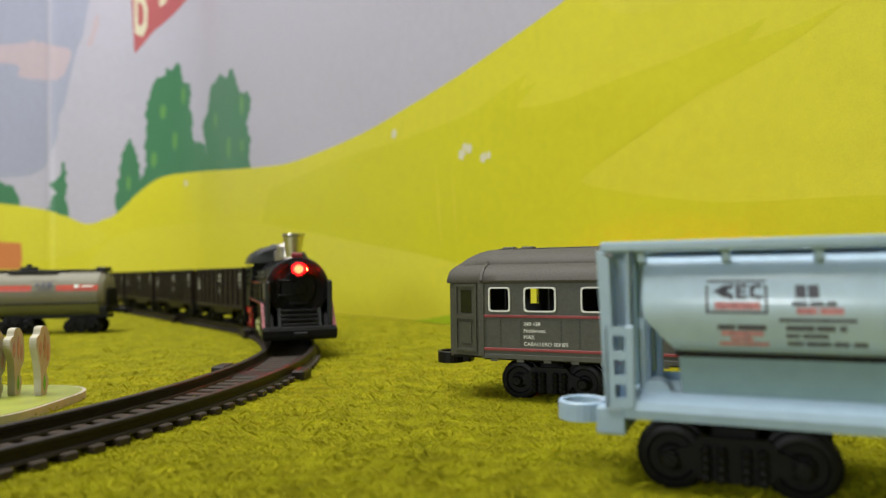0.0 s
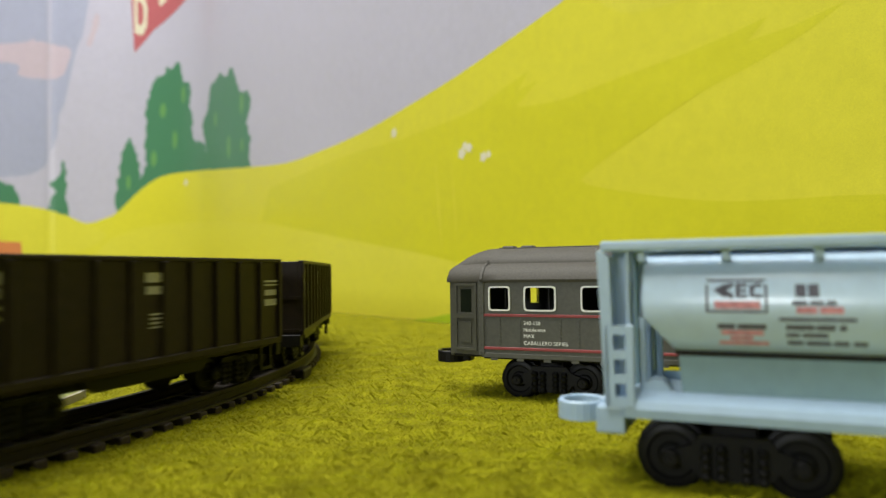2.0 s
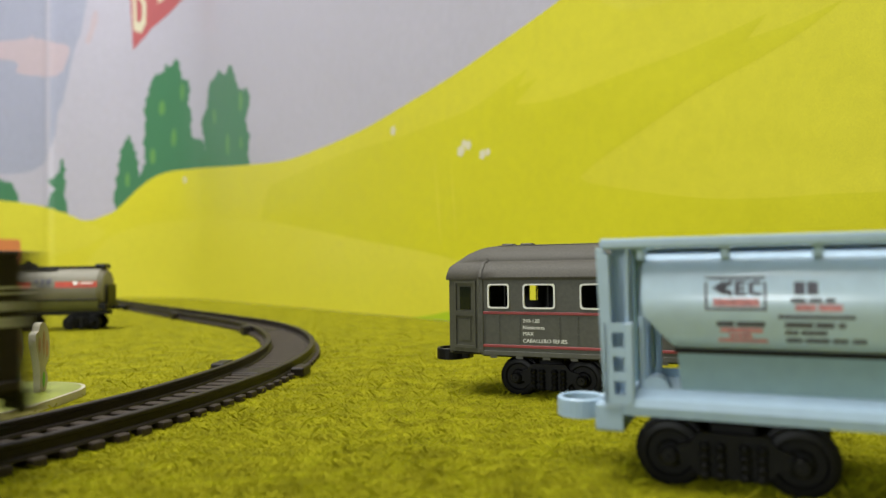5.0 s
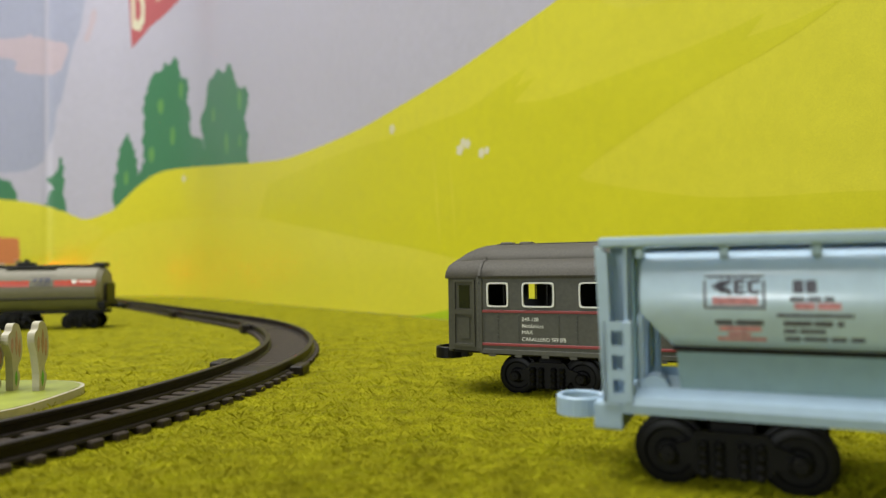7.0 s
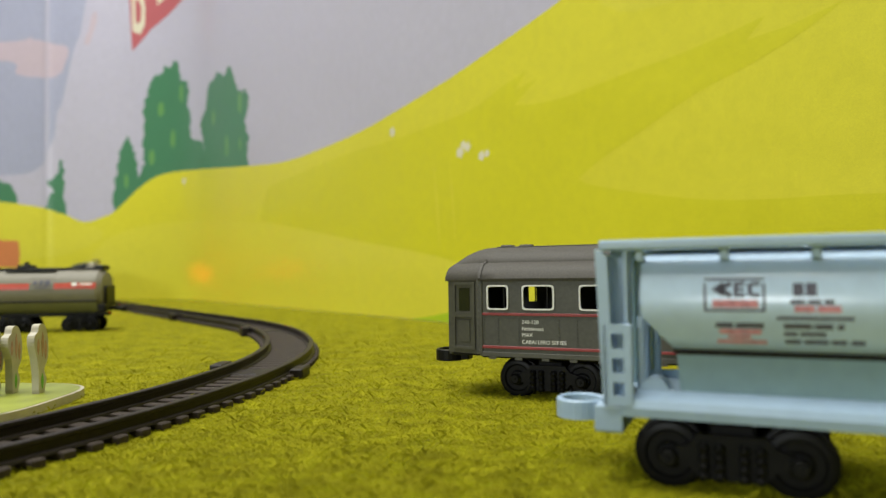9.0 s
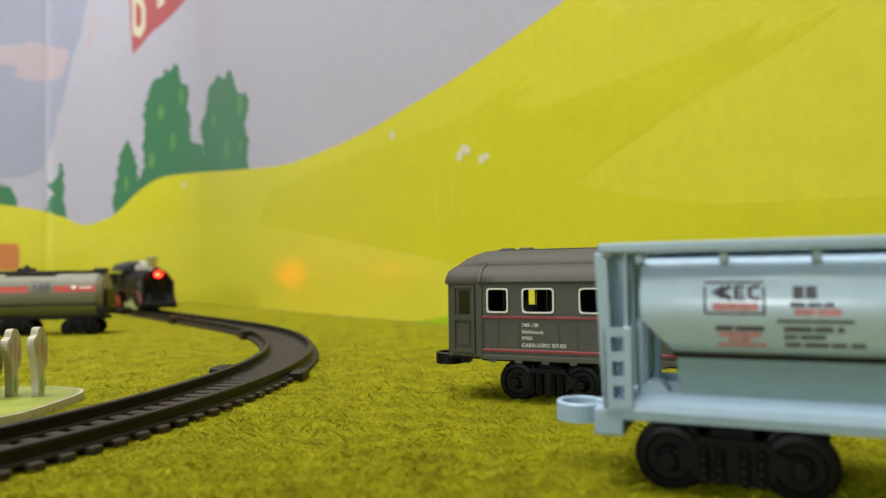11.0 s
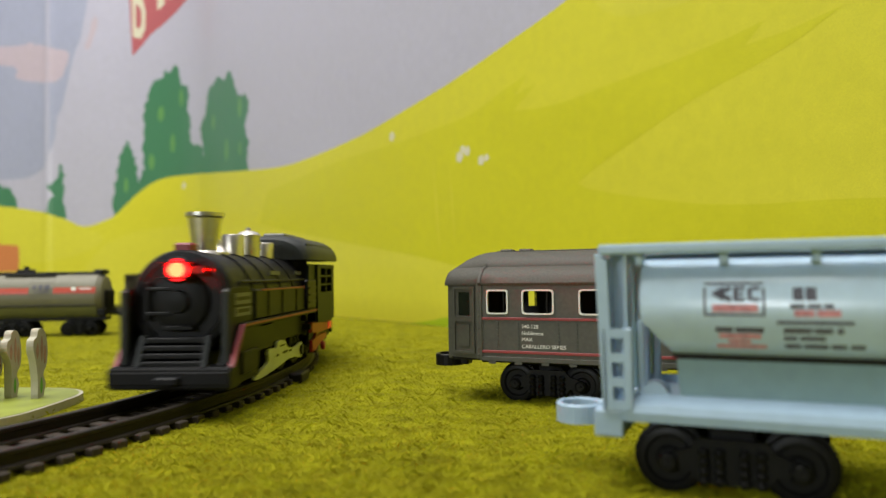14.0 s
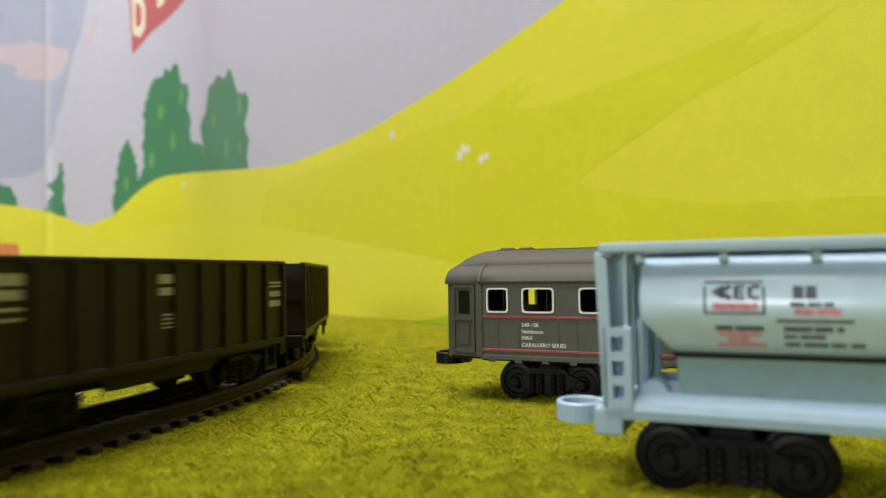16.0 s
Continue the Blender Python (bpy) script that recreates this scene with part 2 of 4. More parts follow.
# how far the engine has come past the bend, by seconds of a lap; it runs faster down the straight than round the bend
PACE = [(-7.0, -1120), (-4.1, -764), (-2.0, -435), (-1.3, -318), (-0.8, -223), (-0.3, -119), (0.2, -18), (0.7, 74), (1.0, 127), (1.5, 206),
        (2.0, 280), (2.2, 310), (2.4, 347), (2.7, 399), (2.8, 415), (3.0, 448), (3.3, 495), (3.5, 516), (3.7, 541), (4.0, 587), (5.0, 741)]


def head_at(t):
    """How far the engine's lamp end has come along the loop after t seconds."""
    n, r = divmod(t + 7.0, LAP)
    r -= 7.0
    ts, us = [p[0] for p in PACE], [p[1] for p in PACE]
    return float(np.interp(r, ts + [LAP - 7.0], us + [us[0] + LOOP])) + n * LOOP


def ride(ob, behind, base):
    """Key a vehicle whose middle runs so far behind the engine's front on two trucks base apart."""
    rows = []
    for i in range(81):
        t = i * 0.2
        u = head_at(t) - behind
        x0, y0, _ = on_line(u + base / 2)
        x1, y1, _ = on_line(u - base / 2)
        rows.append((t, Matrix.Translation(((x0 + x1) / 2 * MM, (y0 + y1) / 2 * MM, 0)) @ pose(0, 0, 0, 0, 0, math.degrees(math.atan2(y0 - y1, x0 - x1)))))
    walk(ob, rows)


# ---- room ----
def room():
    bm = B()
    block(bm, -2600, 2600, -2600, 2600, -20, 0)
    tagged(part("ground", bm, GRASS), "olive yellow artificial grass mat, short and fuzzy", "ground", kind="structure")
    for name, q in (("wall_south", (-2600, 2600, -2640, -2600, -20, 2500)), ("wall_north", (-2600, 2600, 2600, 2640, -20, 2500)),
                    ("wall_west", (-2640, -2600, -2600, 2600, -20, 2500)), ("wall_east", (2600, 2640, -2600, 2600, -20, 2500)),
                    ("ceiling", (-2640, 2640, -2640, 2640, 2500, 2540))):
        bm = B()
        block(bm, *q)
        tagged(part(name, bm, WALL), "plain grey painted room surface", "ceiling" if name == "ceiling" else "wall", kind="structure")


def fibres():
    """Loose fibres of the mat, thinning out with distance, as one tangle."""
    rng = np.random.default_rng(4)
    dist = 80.0 * np.exp(rng.random(400000) * math.log(760 / 80.0))
    turn = rng.uniform(-0.70, 0.70, len(dist))
    p = np.c_[dist * np.sin(turn), dist * np.cos(turn)]
    # none on the far side of the banner
    p = p[(p[:, 0] + 116) * 0.808 + (p[:, 1] - 692) * 0.589 < -3]
    n = len(p)
    length, ang = rng.uniform(0.45, 1.3, n), rng.uniform(0, 2 * math.pi, n)
    rise = rng.uniform(0.1, 0.65, n)
    d = np.c_[np.cos(ang), np.sin(ang)]
    half = 0.030 + 0.040 * rng.random(n)
    # a few long loose hairs
    hair = rng.random(n) < 0.012
    length, rise, half = np.where(hair, length * 3.2, length), np.where(hair, rise * 3.0, rise), np.where(hair, half * 0.6, half)
    side = np.c_[-d[:, 1], d[:, 0]] * half[:, None]
    v = np.zeros((n, 4, 3))
    v[:, 0, :2], v[:, 1, :2] = p - side, p + side
    v[:, 2, :2] = p + d * (length * 0.55)[:, None] + side * 0.8
    v[:, 3, :2] = p + d * length[:, None]
    v[:, 2, 2], v[:, 3, 2] = rise * 0.9, rise
    me = bpy.data.meshes.new("grass")
    i = np.arange(n) * 4
    faces = np.concatenate([np.c_[i, i + 1, i + 2], np.c_[i, i + 2, i + 3]])
    me.from_pydata((v.reshape(-1, 3) * MM).tolist(), [], faces.tolist())
    me.materials.append(FIBRE)
    tagged(new("grass", me), "loose yellow-green and brown fibres of the grass mat", "grass", kind="stuff")


# ---- the printed banner behind the layout ----
def sheet_plan():
    """(u, x, y, angle) along the banner's foot; u grows to the right."""
    out = []
    a0 = math.atan2(0.808, -0.589)
    for u in range(1400, -401, -20):
        out.append((u, -116 + 0.589 * u, 692 - 0.808 * u, a0))
    u, x, y, a = out[-1]
    for i in range(12):
        a += radians(4)
        u, x, y = u - 20, x + 20 * math.cos(a), y + 20 * math.sin(a)
        out.append((u, x, y, a))
    for i in range(60):
        u, x, y = u - 20, x + 20 * math.cos(a), y + 20 * math.sin(a)
        out.append((u, x, y, a))
    return out


PLAN = sheet_plan()


def on_sheet(u, z, off=0.0):
    i = (PLAN[0][0] - u) / 20.0
    k = min(max(int(i), 0), len(PLAN) - 2)
    w = i - k
    (_, x0, y0, a0), (_, x1, y1, a1) = PLAN[k], PLAN[k + 1]
    a = a0 + (a1 - a0) * w
    # a pressed fold stands out of the cloth beside the corner, and the cloth hangs in faint waves
    off += 2.6 * math.exp(-((u + 728) / 8.0) ** 2) + 1.2 * math.sin(u / 60.0) * min(1.0, z / 300.0)
    return x0 + (x1 - x0) * w - math.sin(a) * off, y0 + (y1 - y0) * w + math.cos(a) * off, z


def smooth_line(pts, closed, k=5):
    """Points of a rounded line through the given ones."""
    out, n = [], len(pts)
    for i in range(n if closed else n - 1):
        p = [pts[(i + j) % n] if closed else pts[min(max(i + j, 0), n - 1)] for j in (-1, 0, 1, 2)]
        for s in range(k):
            t = s / k
            out.append(tuple(0.5 * (2 * p[1][c] + (p[2][c] - p[0][c]) * t + (2 * p[0][c] - 5 * p[1][c] + 4 * p[2][c] - p[3][c]) * t * t
                             + (3 * p[1][c] - p[0][c] - 3 * p[2][c] + p[3][c]) * t ** 3) for c in (0, 1)))
    if not closed:
        out.append(pts[-1])
    return out


def ink(name, outline, material, layer, parent, label):
    """A printed shape on the banner, outlined in its own (u, z) millimetres."""
    bm = B()
    vs = [bm.verts.new((u, 0, max(z, 0.3))) for u, z in outline]
    for tri in tessellate_polygon([[v.co for v in vs]]):
        bm.faces.new([vs[k] for k in tri])
    us = [u for u, _ in outline]
    cuts = [c for c in list(range(-840, 1400, 20)) + [-724, -728, -732, -736, -716] if min(us) < c < max(us)]
    for c in cuts:
        bmesh.ops.bisect_plane(bm, geom=bm.verts[:] + bm.edges[:] + bm.faces[:], plane_co=(c, 0, 0), plane_no=(1, 0, 0))
    for v in bm.verts:
        v.co = on_sheet(v.co.x, v.co.z, 0.05 * layer)
    bm.normal_update()
    for f in bm.faces:
        if f.normal.y > 0:
            f.normal_flip()
    return part(name, bm, material, parent, label, smooth=True, sort=False)


def banner():
    bm = B()
    us = sorted({p[0] for p in PLAN} | {-716, -720, -724, -726, -728, -730, -732, -736, -740}, reverse=True)
    zs = [0, 60, 150, 300, 500, 800, 1200]
    rows = [[bm.verts.new(on_sheet(u, z)) for z in zs] for u in us]
    for a, b in zip(rows[:-1], rows[1:]):
        for j in range(len(zs) - 1):
            bm.faces.new((a[j], b[j], b[j + 1], a[j + 1]))
    bd = tagged(part("backdrop", bm, SKY_INK, smooth=True), "glossy printed banner of a cartoon meadow under a pale sky", "backdrop", kind="structure")
    crest = smooth_line([(-1000, 170), (-852, 166), (-752, 154), (-701, 140), (-664, 126), (-630, 134), (-610, 143), (-562, 180), (-513, 197),
                         (-427, 195), (-320, 184), (-212, 173), (-107, 164), (-21, 164), (73, 168), (149, 177), (212, 186), (276, 198), (322, 207),
                         (365, 217), (411, 227), (600, 262), (900, 330), (1390, 400)], False)
    ink("blue_print", smooth_line([(-1100, 700), (-760, 690), (-664, 560), (-668, 450), (-683, 405), (-703, 321), (-723, 248), (-752, 211), (-852, 205), (-1100, 200)], True),
        BLUE_INK, 1, bd, "paler blue part of the printed sky")
    ink("cloud_print", smooth_line([(-873, 427), (-813, 428), (-773, 429), (-753, 434), (-733, 424), (-698, 416), (-691, 405), (-697, 387), (-709, 366), (-743, 365),
                                    (-785, 374), (-783, 388), (-803, 396), (-873, 401)], True), CLOUD_INK, 2, bd, "printed pinkish cloud")
    ink("cloud_print", smooth_line([(-664, 420), (-656, 441), (-652, 461), (-644, 470), (-642, 454), (-648, 436), (-656, 416)], True), CLOUD_INK, 2, bd, "printed wisp of cloud")
    trees = ([(-612, 140), (-612, 180), (-607, 207), (-603, 236), (-594, 252), (-587, 261), (-579, 246), (-573, 231), (-569, 210), (-568, 194), (-556, 205), (-560, 170), (-586, 150)],
             [(-568, 165), (-562, 205), (-556, 218), (-559, 246), (-555, 277), (-557, 305), (-550, 327), (-545, 341), (-535, 354), (-520, 356), (-509, 369), (-499, 363),
              (-484, 373), (-475, 354), (-469, 339), (-453, 333), (-448, 316), (-453, 300), (-441, 276), (-445, 259), (-436, 241), (-412, 237), (-393, 224), (-399, 185), (-500, 185), (-538, 170)],
             [(-406, 180), (-393, 220), (-398, 239), (-407, 258), (-398, 269), (-382, 276), (-376, 293), (-366, 311), (-346, 311), (-326, 318), (-307, 311), (-294, 307),
              (-280, 315), (-265, 303), (-255, 288), (-242, 274), (-218, 269), (-209, 254), (-215, 241), (-223, 229), (-211, 209), (-216, 192), (-216, 165), (-296, 170)],
             [(-730, 150), (-718, 178), (-728, 192), (-713, 203), (-707, 224), (-703, 227), (-699, 210), (-699, 182), (-697, 130), (-713, 135)],
             [(-880, 155), (-852, 197), (-822, 202), (-807, 194), (-797, 192), (-786, 177), (-786, 150)])
    for t in trees:
        # leafy edges: small lobes along the outline
        edge = [(u + 2.6 * math.sin(k * 1.9), z + 2.2 * math.sin(k * 2.3 + 1.0)) for k, (u, z) in enumerate(smooth_line(t, True, 4))]
        ink("tree_print", edge, TREE_INK, 2, bd, "printed dark green poplar")
    for u, z, w, h in ((-470, 318, 5, 14), (-492, 250, 6, 15), (-540, 225, 6, 13), (-520, 300, 7, 12), (-345, 258, 6, 11), (-240, 258, 6, 14), (-290, 210, 6, 16), (-240, 205, 4, 9), (-590, 190, 4, 12)):
        ink("leaf_print", [(u + w * math.cos(i * 0.628), z + h * math.sin(i * 0.628)) for i in range(10)], LEAF_INK, 3, bd, "printed light green leaf stroke")
    ink("hill_print", crest + [(1390, 0.3), (-1000, 0.3)], HILL_INK, 3, bd, "printed yellow-green hillside")
    upper = smooth_line([(-150, 140), (-21, 148), (51, 151), (131, 151), (181, 153), (232, 156), (266, 165)], False)
    tips = [(293, 171), (281, 160), (302, 163), (280, 150)]
    ridge = smooth_line([(300, 147), (327, 146), (371, 149), (409, 151), (438, 154)], False)
    tips2 = [(457, 157), (447, 148), (468, 149), (492, 153)]
    under = smooth_line([(476, 145), (452, 137), (418, 128), (382, 114), (354, 103), (337, 94)], False)
    foot = smooth_line([(344, 90), (378, 82), (420, 74), (453, 71), (486, 70), (540, 67), (700, 60)], False)
    low = smooth_line([(700, 20), (465, 20), (325, 36), (208, 47), (111, 61), (-22, 80), (-176, 104)], False)
    ink("hill_shade_print", upper + tips + ridge + tips2 + under + foot + low, SHADE_INK, 4, bd, "printed darker band of meadow")
    ink("hill_patch_print", [(346, 210), (358, 194), (370, 186), (384, 182), (403, 180), (426, 179), (460, 182), (480, 200), (470, 230), (411, 224)], PALE_INK, 4, bd, "printed pale patch of hill")
    ink("knoll_print", smooth_line([(-660, 60), (-639, 84), (-615, 102), (-550, 118), (-437, 119), (-253, 107), (-78, 88), (71, 67), (146, 57), (208, 47), (260, 34), (330, 20), (420, 6)], False) + [(420, 0.3), (-660, 0.3)],
        PALE_INK, 5, bd, "printed pale knoll at the meadow's foot")
    ink("left_crest_print", smooth_line([(-1000, 168), (-852, 165), (-752, 153), (-701, 139), (-664, 124), (-630, 107), (-664, 84), (-752, 68), (-1000, 70)], True), PALE_INK, 5, bd, "printed pale ridge")
    ink("lawn_print", smooth_line([(150, 0.3), (181, 4), (207, 8), (272, 13), (330, 10), (380, 0.3)], False), LAWN_INK, 6, bd, "printed green tuft of lawn")
    ink("roof_print", [(-842, 101), (-778, 97), (-776, 71), (-778, 54), (-842, 55)], ORANGE_INK, 6, bd, "printed orange roof")
    for u, z, r in ((127, 158, 4.0), (220, 127, 4.0), (229, 130, 3.4), (224, 132, 3.0), (245, 121, 3.4), (251, 122, 2.6), (90, 3.5, 4.0), (-462, 181, 5)):
        ink("flower_print", [(u + r * (1 + 0.22 * math.cos(5 * i * 0.3142)) * math.cos(i * 0.3142), z + r * (1 + 0.22 * math.cos(5 * i * 0.3142)) * math.sin(i * 0.3142)) for i in range(20)],
            WHITE_INK if z > 50 or u < 0 else PALE_INK, 6, bd, "printed small white flower")
    sign = ink("pennant_print", [(-592, 610), (-579, 400), (-540, 432), (-465, 464), (-350, 510), (-260, 610)], RED_INK, 3, bd, "printed red pennant sign")
    # the letter D and what follows of the lettering
    outer = [(-578, 432), (-563, 426), (-554, 440), (-553, 470), (-560, 492), (-580, 500)]
    ink("letter_print", outer, WHITE_INK, 4, bd, "white printed letter")
    ink("letter_print", [(-572, 446), (-565, 443), (-561, 452), (-561, 470), (-565, 480), (-573, 484)], RED_INK, 5, bd, "red inside of the letter")
    for u in (-528, -498, -470):
        ink("letter_print", [(u, 468 + (u + 528) * 0.35), (u + 16, 474 + (u + 528) * 0.35), (u + 14, 540), (u, 540)], WHITE_INK, 4, bd, "white printed bar")


# ---- track ----
def sweep(profile, off, z0=0.0, step=2):
    """A closed profile of (across, up) pairs drawn along the whole track line."""
    bm = B()
    rows = []
    for i in range(0, len(LINE), step):
        x, y, a = LINE[i]
        nx, ny = -math.sin(a), math.cos(a)
        rows.append([bm.verts.new((x + nx * (off + p), y + ny * (off + p), z0 + q)) for p, q in profile])
    for a, b in zip(rows, rows[1:] + rows[:1]):
        for j in range(len(profile)):
            k = (j + 1) % len(profile)
            bm.faces.new((a[j], b[j], b[k], a[k]))
    return bm


def track():
    t = thing("railway_track", "brown-black plastic toy railway track on the grass mat", "track")
    head = [(-1.9, 1.8), (1.9, 1.8), (1.7, 2.4), (0.8, 2.7), (0.8, 4.3), (1.15, 4.6), (1.15, 5.5), (0.95, 5.7), (-0.95, 5.7), (-1.15, 5.5), (-1.15, 4.6), (-0.8, 4.3), (-0.8, 2.7), (-1.7, 2.4)]
    for off in (-10.6, 10.6):
        part("rail", sweep(head, off), RAIL, t)
    bm = B()
    block(bm, -1.7, 1.7, -14.4, 14.4, 0, 2.0, 0.3)
    first = part("tie", bm, TIE, t)
    clip = B()
    block(clip, -5.0, 6.5, -17.4, -12.4, 0, 5.6, 0.5)
    block(clip, -6.5, 5.0, 12.4, 17.4, 0, 3.6, 0.5)
    block(clip, -7, 7, -12.8, 12.8, 0, 2.2, 0.3)
    one = part("joint_clip", clip, RAIL, t)
    n = int(LOOP / 7)
    run = B()
    started = False
    for k in range(n):
        u = k * LOOP / n
        x, y, a = on_line(u)
        m = Matrix.Translation((x, y, 0)) @ Matrix.Rotation(a, 4, "Z")
        if 330 < u < LOOP - 1000:
            bmesh.ops.create_cube(run, size=1, matrix=m @ Matrix.Translation((0, 0, 1.0)) @ Matrix.Diagonal((3.4, 28.8, 2.0, 1)))
            continue
        ob = new("tie", first.data) if started else first
        started = True
        ob.parent = t
        ob.matrix_basis = Matrix.Translation((x * MM, y * MM, 0)) @ Matrix.Rotation(a, 4, "Z")
    tagged(part("tie_run", run, TIE, t), kind="stuff")
    m = round(LOOP / 190)
    for k in range(m):
        x, y, a = on_line(14 + k * LOOP / m)
        ob = one if k == 0 else new("joint_clip", one.data)
        ob.parent = t
        ob.matrix_basis = Matrix.Translation((x * MM, y * MM, 0.0002)) @ Matrix.Rotation(a, 4, "Z")


# ---- running gear ----
def wheel_mesh(r, width=2.6):
    bm = B()
    lathe(bm, [(0, r * 0.18), (0.7, r * 0.2), (0.7, r * 0.34), (0.1, r * 0.42), (0.1, r * 0.66), (0.7, r * 0.74), (0.7, r * 0.9), (0.4, r), (-width + 0.7, r), (-width + 0.6, r * 1.1), (-width, r * 1.1)], "y", n=28)
    return bm


def truck(parent, x, r, spread, half, rail, at_front=True):
    """A four-wheeled truck under a vehicle: side frames with springs and boxes, and its wheels."""
    zc = rail + r
    bm = B()
    block(bm, x - 4, x + 4, -half + 1, half - 1, zc - 1, zc + 6, 0.5)
    for s in (-1, 1):
        block(bm, x - spread / 2, x + spread / 2, s * half - 0.4, s * half + 0.4, zc - 0.6, zc + 0.9)
    tr = part("truck", bm, BLACK, parent, "black plastic truck")
    for s in (-1, 1):
        y0, y1 = s * (half + 0.4), s * (half + 1.9)
        f = B()
        a = spread / 2
        outline = [(x - a - 1.4, zc - 0.9), (x - a + 3.4, zc - 1.2), (x - a + 5.2, zc - 3.4), (x + a - 5.2, zc - 3.4), (x + a - 3.4, zc - 1.2), (x + a + 1.4, zc - 0.9),
                   (x + a + 1.4, zc + 0.9), (x + a - 3.6, zc + 2.6), (x + a - 5.0, zc + 4.4), (x - a + 5.0, zc + 4.4), (x - a + 3.6, zc + 2.6), (x - a - 1.4, zc + 0.9)]
        prism(f, outline, min(y0, y1), max(y0, y1))
        part("side_frame", f, BLACK, tr)
        for k in (-4.6, -2.0, 2.0, 4.6):
            sp = B()
            rings = []
            for i in range(9):
                rings += [(zc - 3.4 + i * 0.8, 1.05 if i % 2 else 0.65)]
            lathe(sp, rings, "z", (x + k, s * (half + 2.6), 0), 12)
            part("spring", sp, BLACK, tr)
        for k in (-a, a):
            w = wheel_mesh(r)
            if s < 0:
                bmesh.ops.scale(w, vec=(1, -1, 1), verts=w.verts)
            bmesh.ops.translate(w, vec=(x + k, s * (half - 0.3), zc), verts=w.verts)
            part("wheel", w, BLACK, tr, smooth=True)
            j = B()
            lathe(j, [(0, 1.7), (1.0, 1.7), (1.5, 1.2), (1.5, 0.5), (1.9, 0.4)], "y", n=12)
            if s < 0:
                bmesh.ops.scale(j, vec=(1, -1, 1), verts=j.verts)
            bmesh.ops.translate(j, vec=(x + k, s * (half + 1.9), zc), verts=j.verts)
            part("axle_box", j, BLACK, tr)
    return tr


def loop_coupler(parent, x, way, z, material, label="", r=4.2, thick=1.4, reach=8.0):
    """A toy coupler: a shank with an open ring at its end."""
    bm = B()
    block(bm, min(x, x + way * (reach - r + 1)), max(x, x + way * (reach - r + 1)), -2, 2, z - thick * 0.85, z + thick, 0.3)
    n = 24
    ring = [(r, z - thick), (r, z + thick - 0.3), (r - 0.25, z + thick), (r - 0.95, z + thick), (r - 1.15, z + thick - 0.3), (r - 1.15, z - thick)]
    rows = []
    for i in range(n):
        a = 2 * math.pi * i / n
        rows.append([bm.verts.new((x + way * reach + q * math.cos(a), q * math.sin(a) * 1.1, h)) for q, h in ring])
    for a, b in zip(rows, rows[1:] + rows[:1]):
        for j in range(len(ring)):
            k = (j + 1) % len(ring)
            bm.faces.new((a[j], b[j], b[k], a[k]))
    return part("coupler", bm, material, parent, label)


def lettering(text, size, material, parent, m, name="lettering"):
    """Raised printed words as a mesh, in millimetres, in the xz plane of m."""
    c = bpy.data.curves.new(name, "FONT")
    c.body, c.size, c.extrude = text, size, 0.03
    ob = bpy.data.objects.new(name, c)
    scene.collection.objects.link(ob)
    bpy.context.view_layer.update()
    me = bpy.data.meshes.new_from_object(ob.evaluated_get(bpy.context.evaluated_depsgraph_get()))
    bpy.data.objects.remove(ob)
    me.transform(Matrix.Scale(MM, 4) @ m)
    me.materials.clear()
    me.materials.append(material)
    o = new(name, me)
    o.parent = parent
    return o


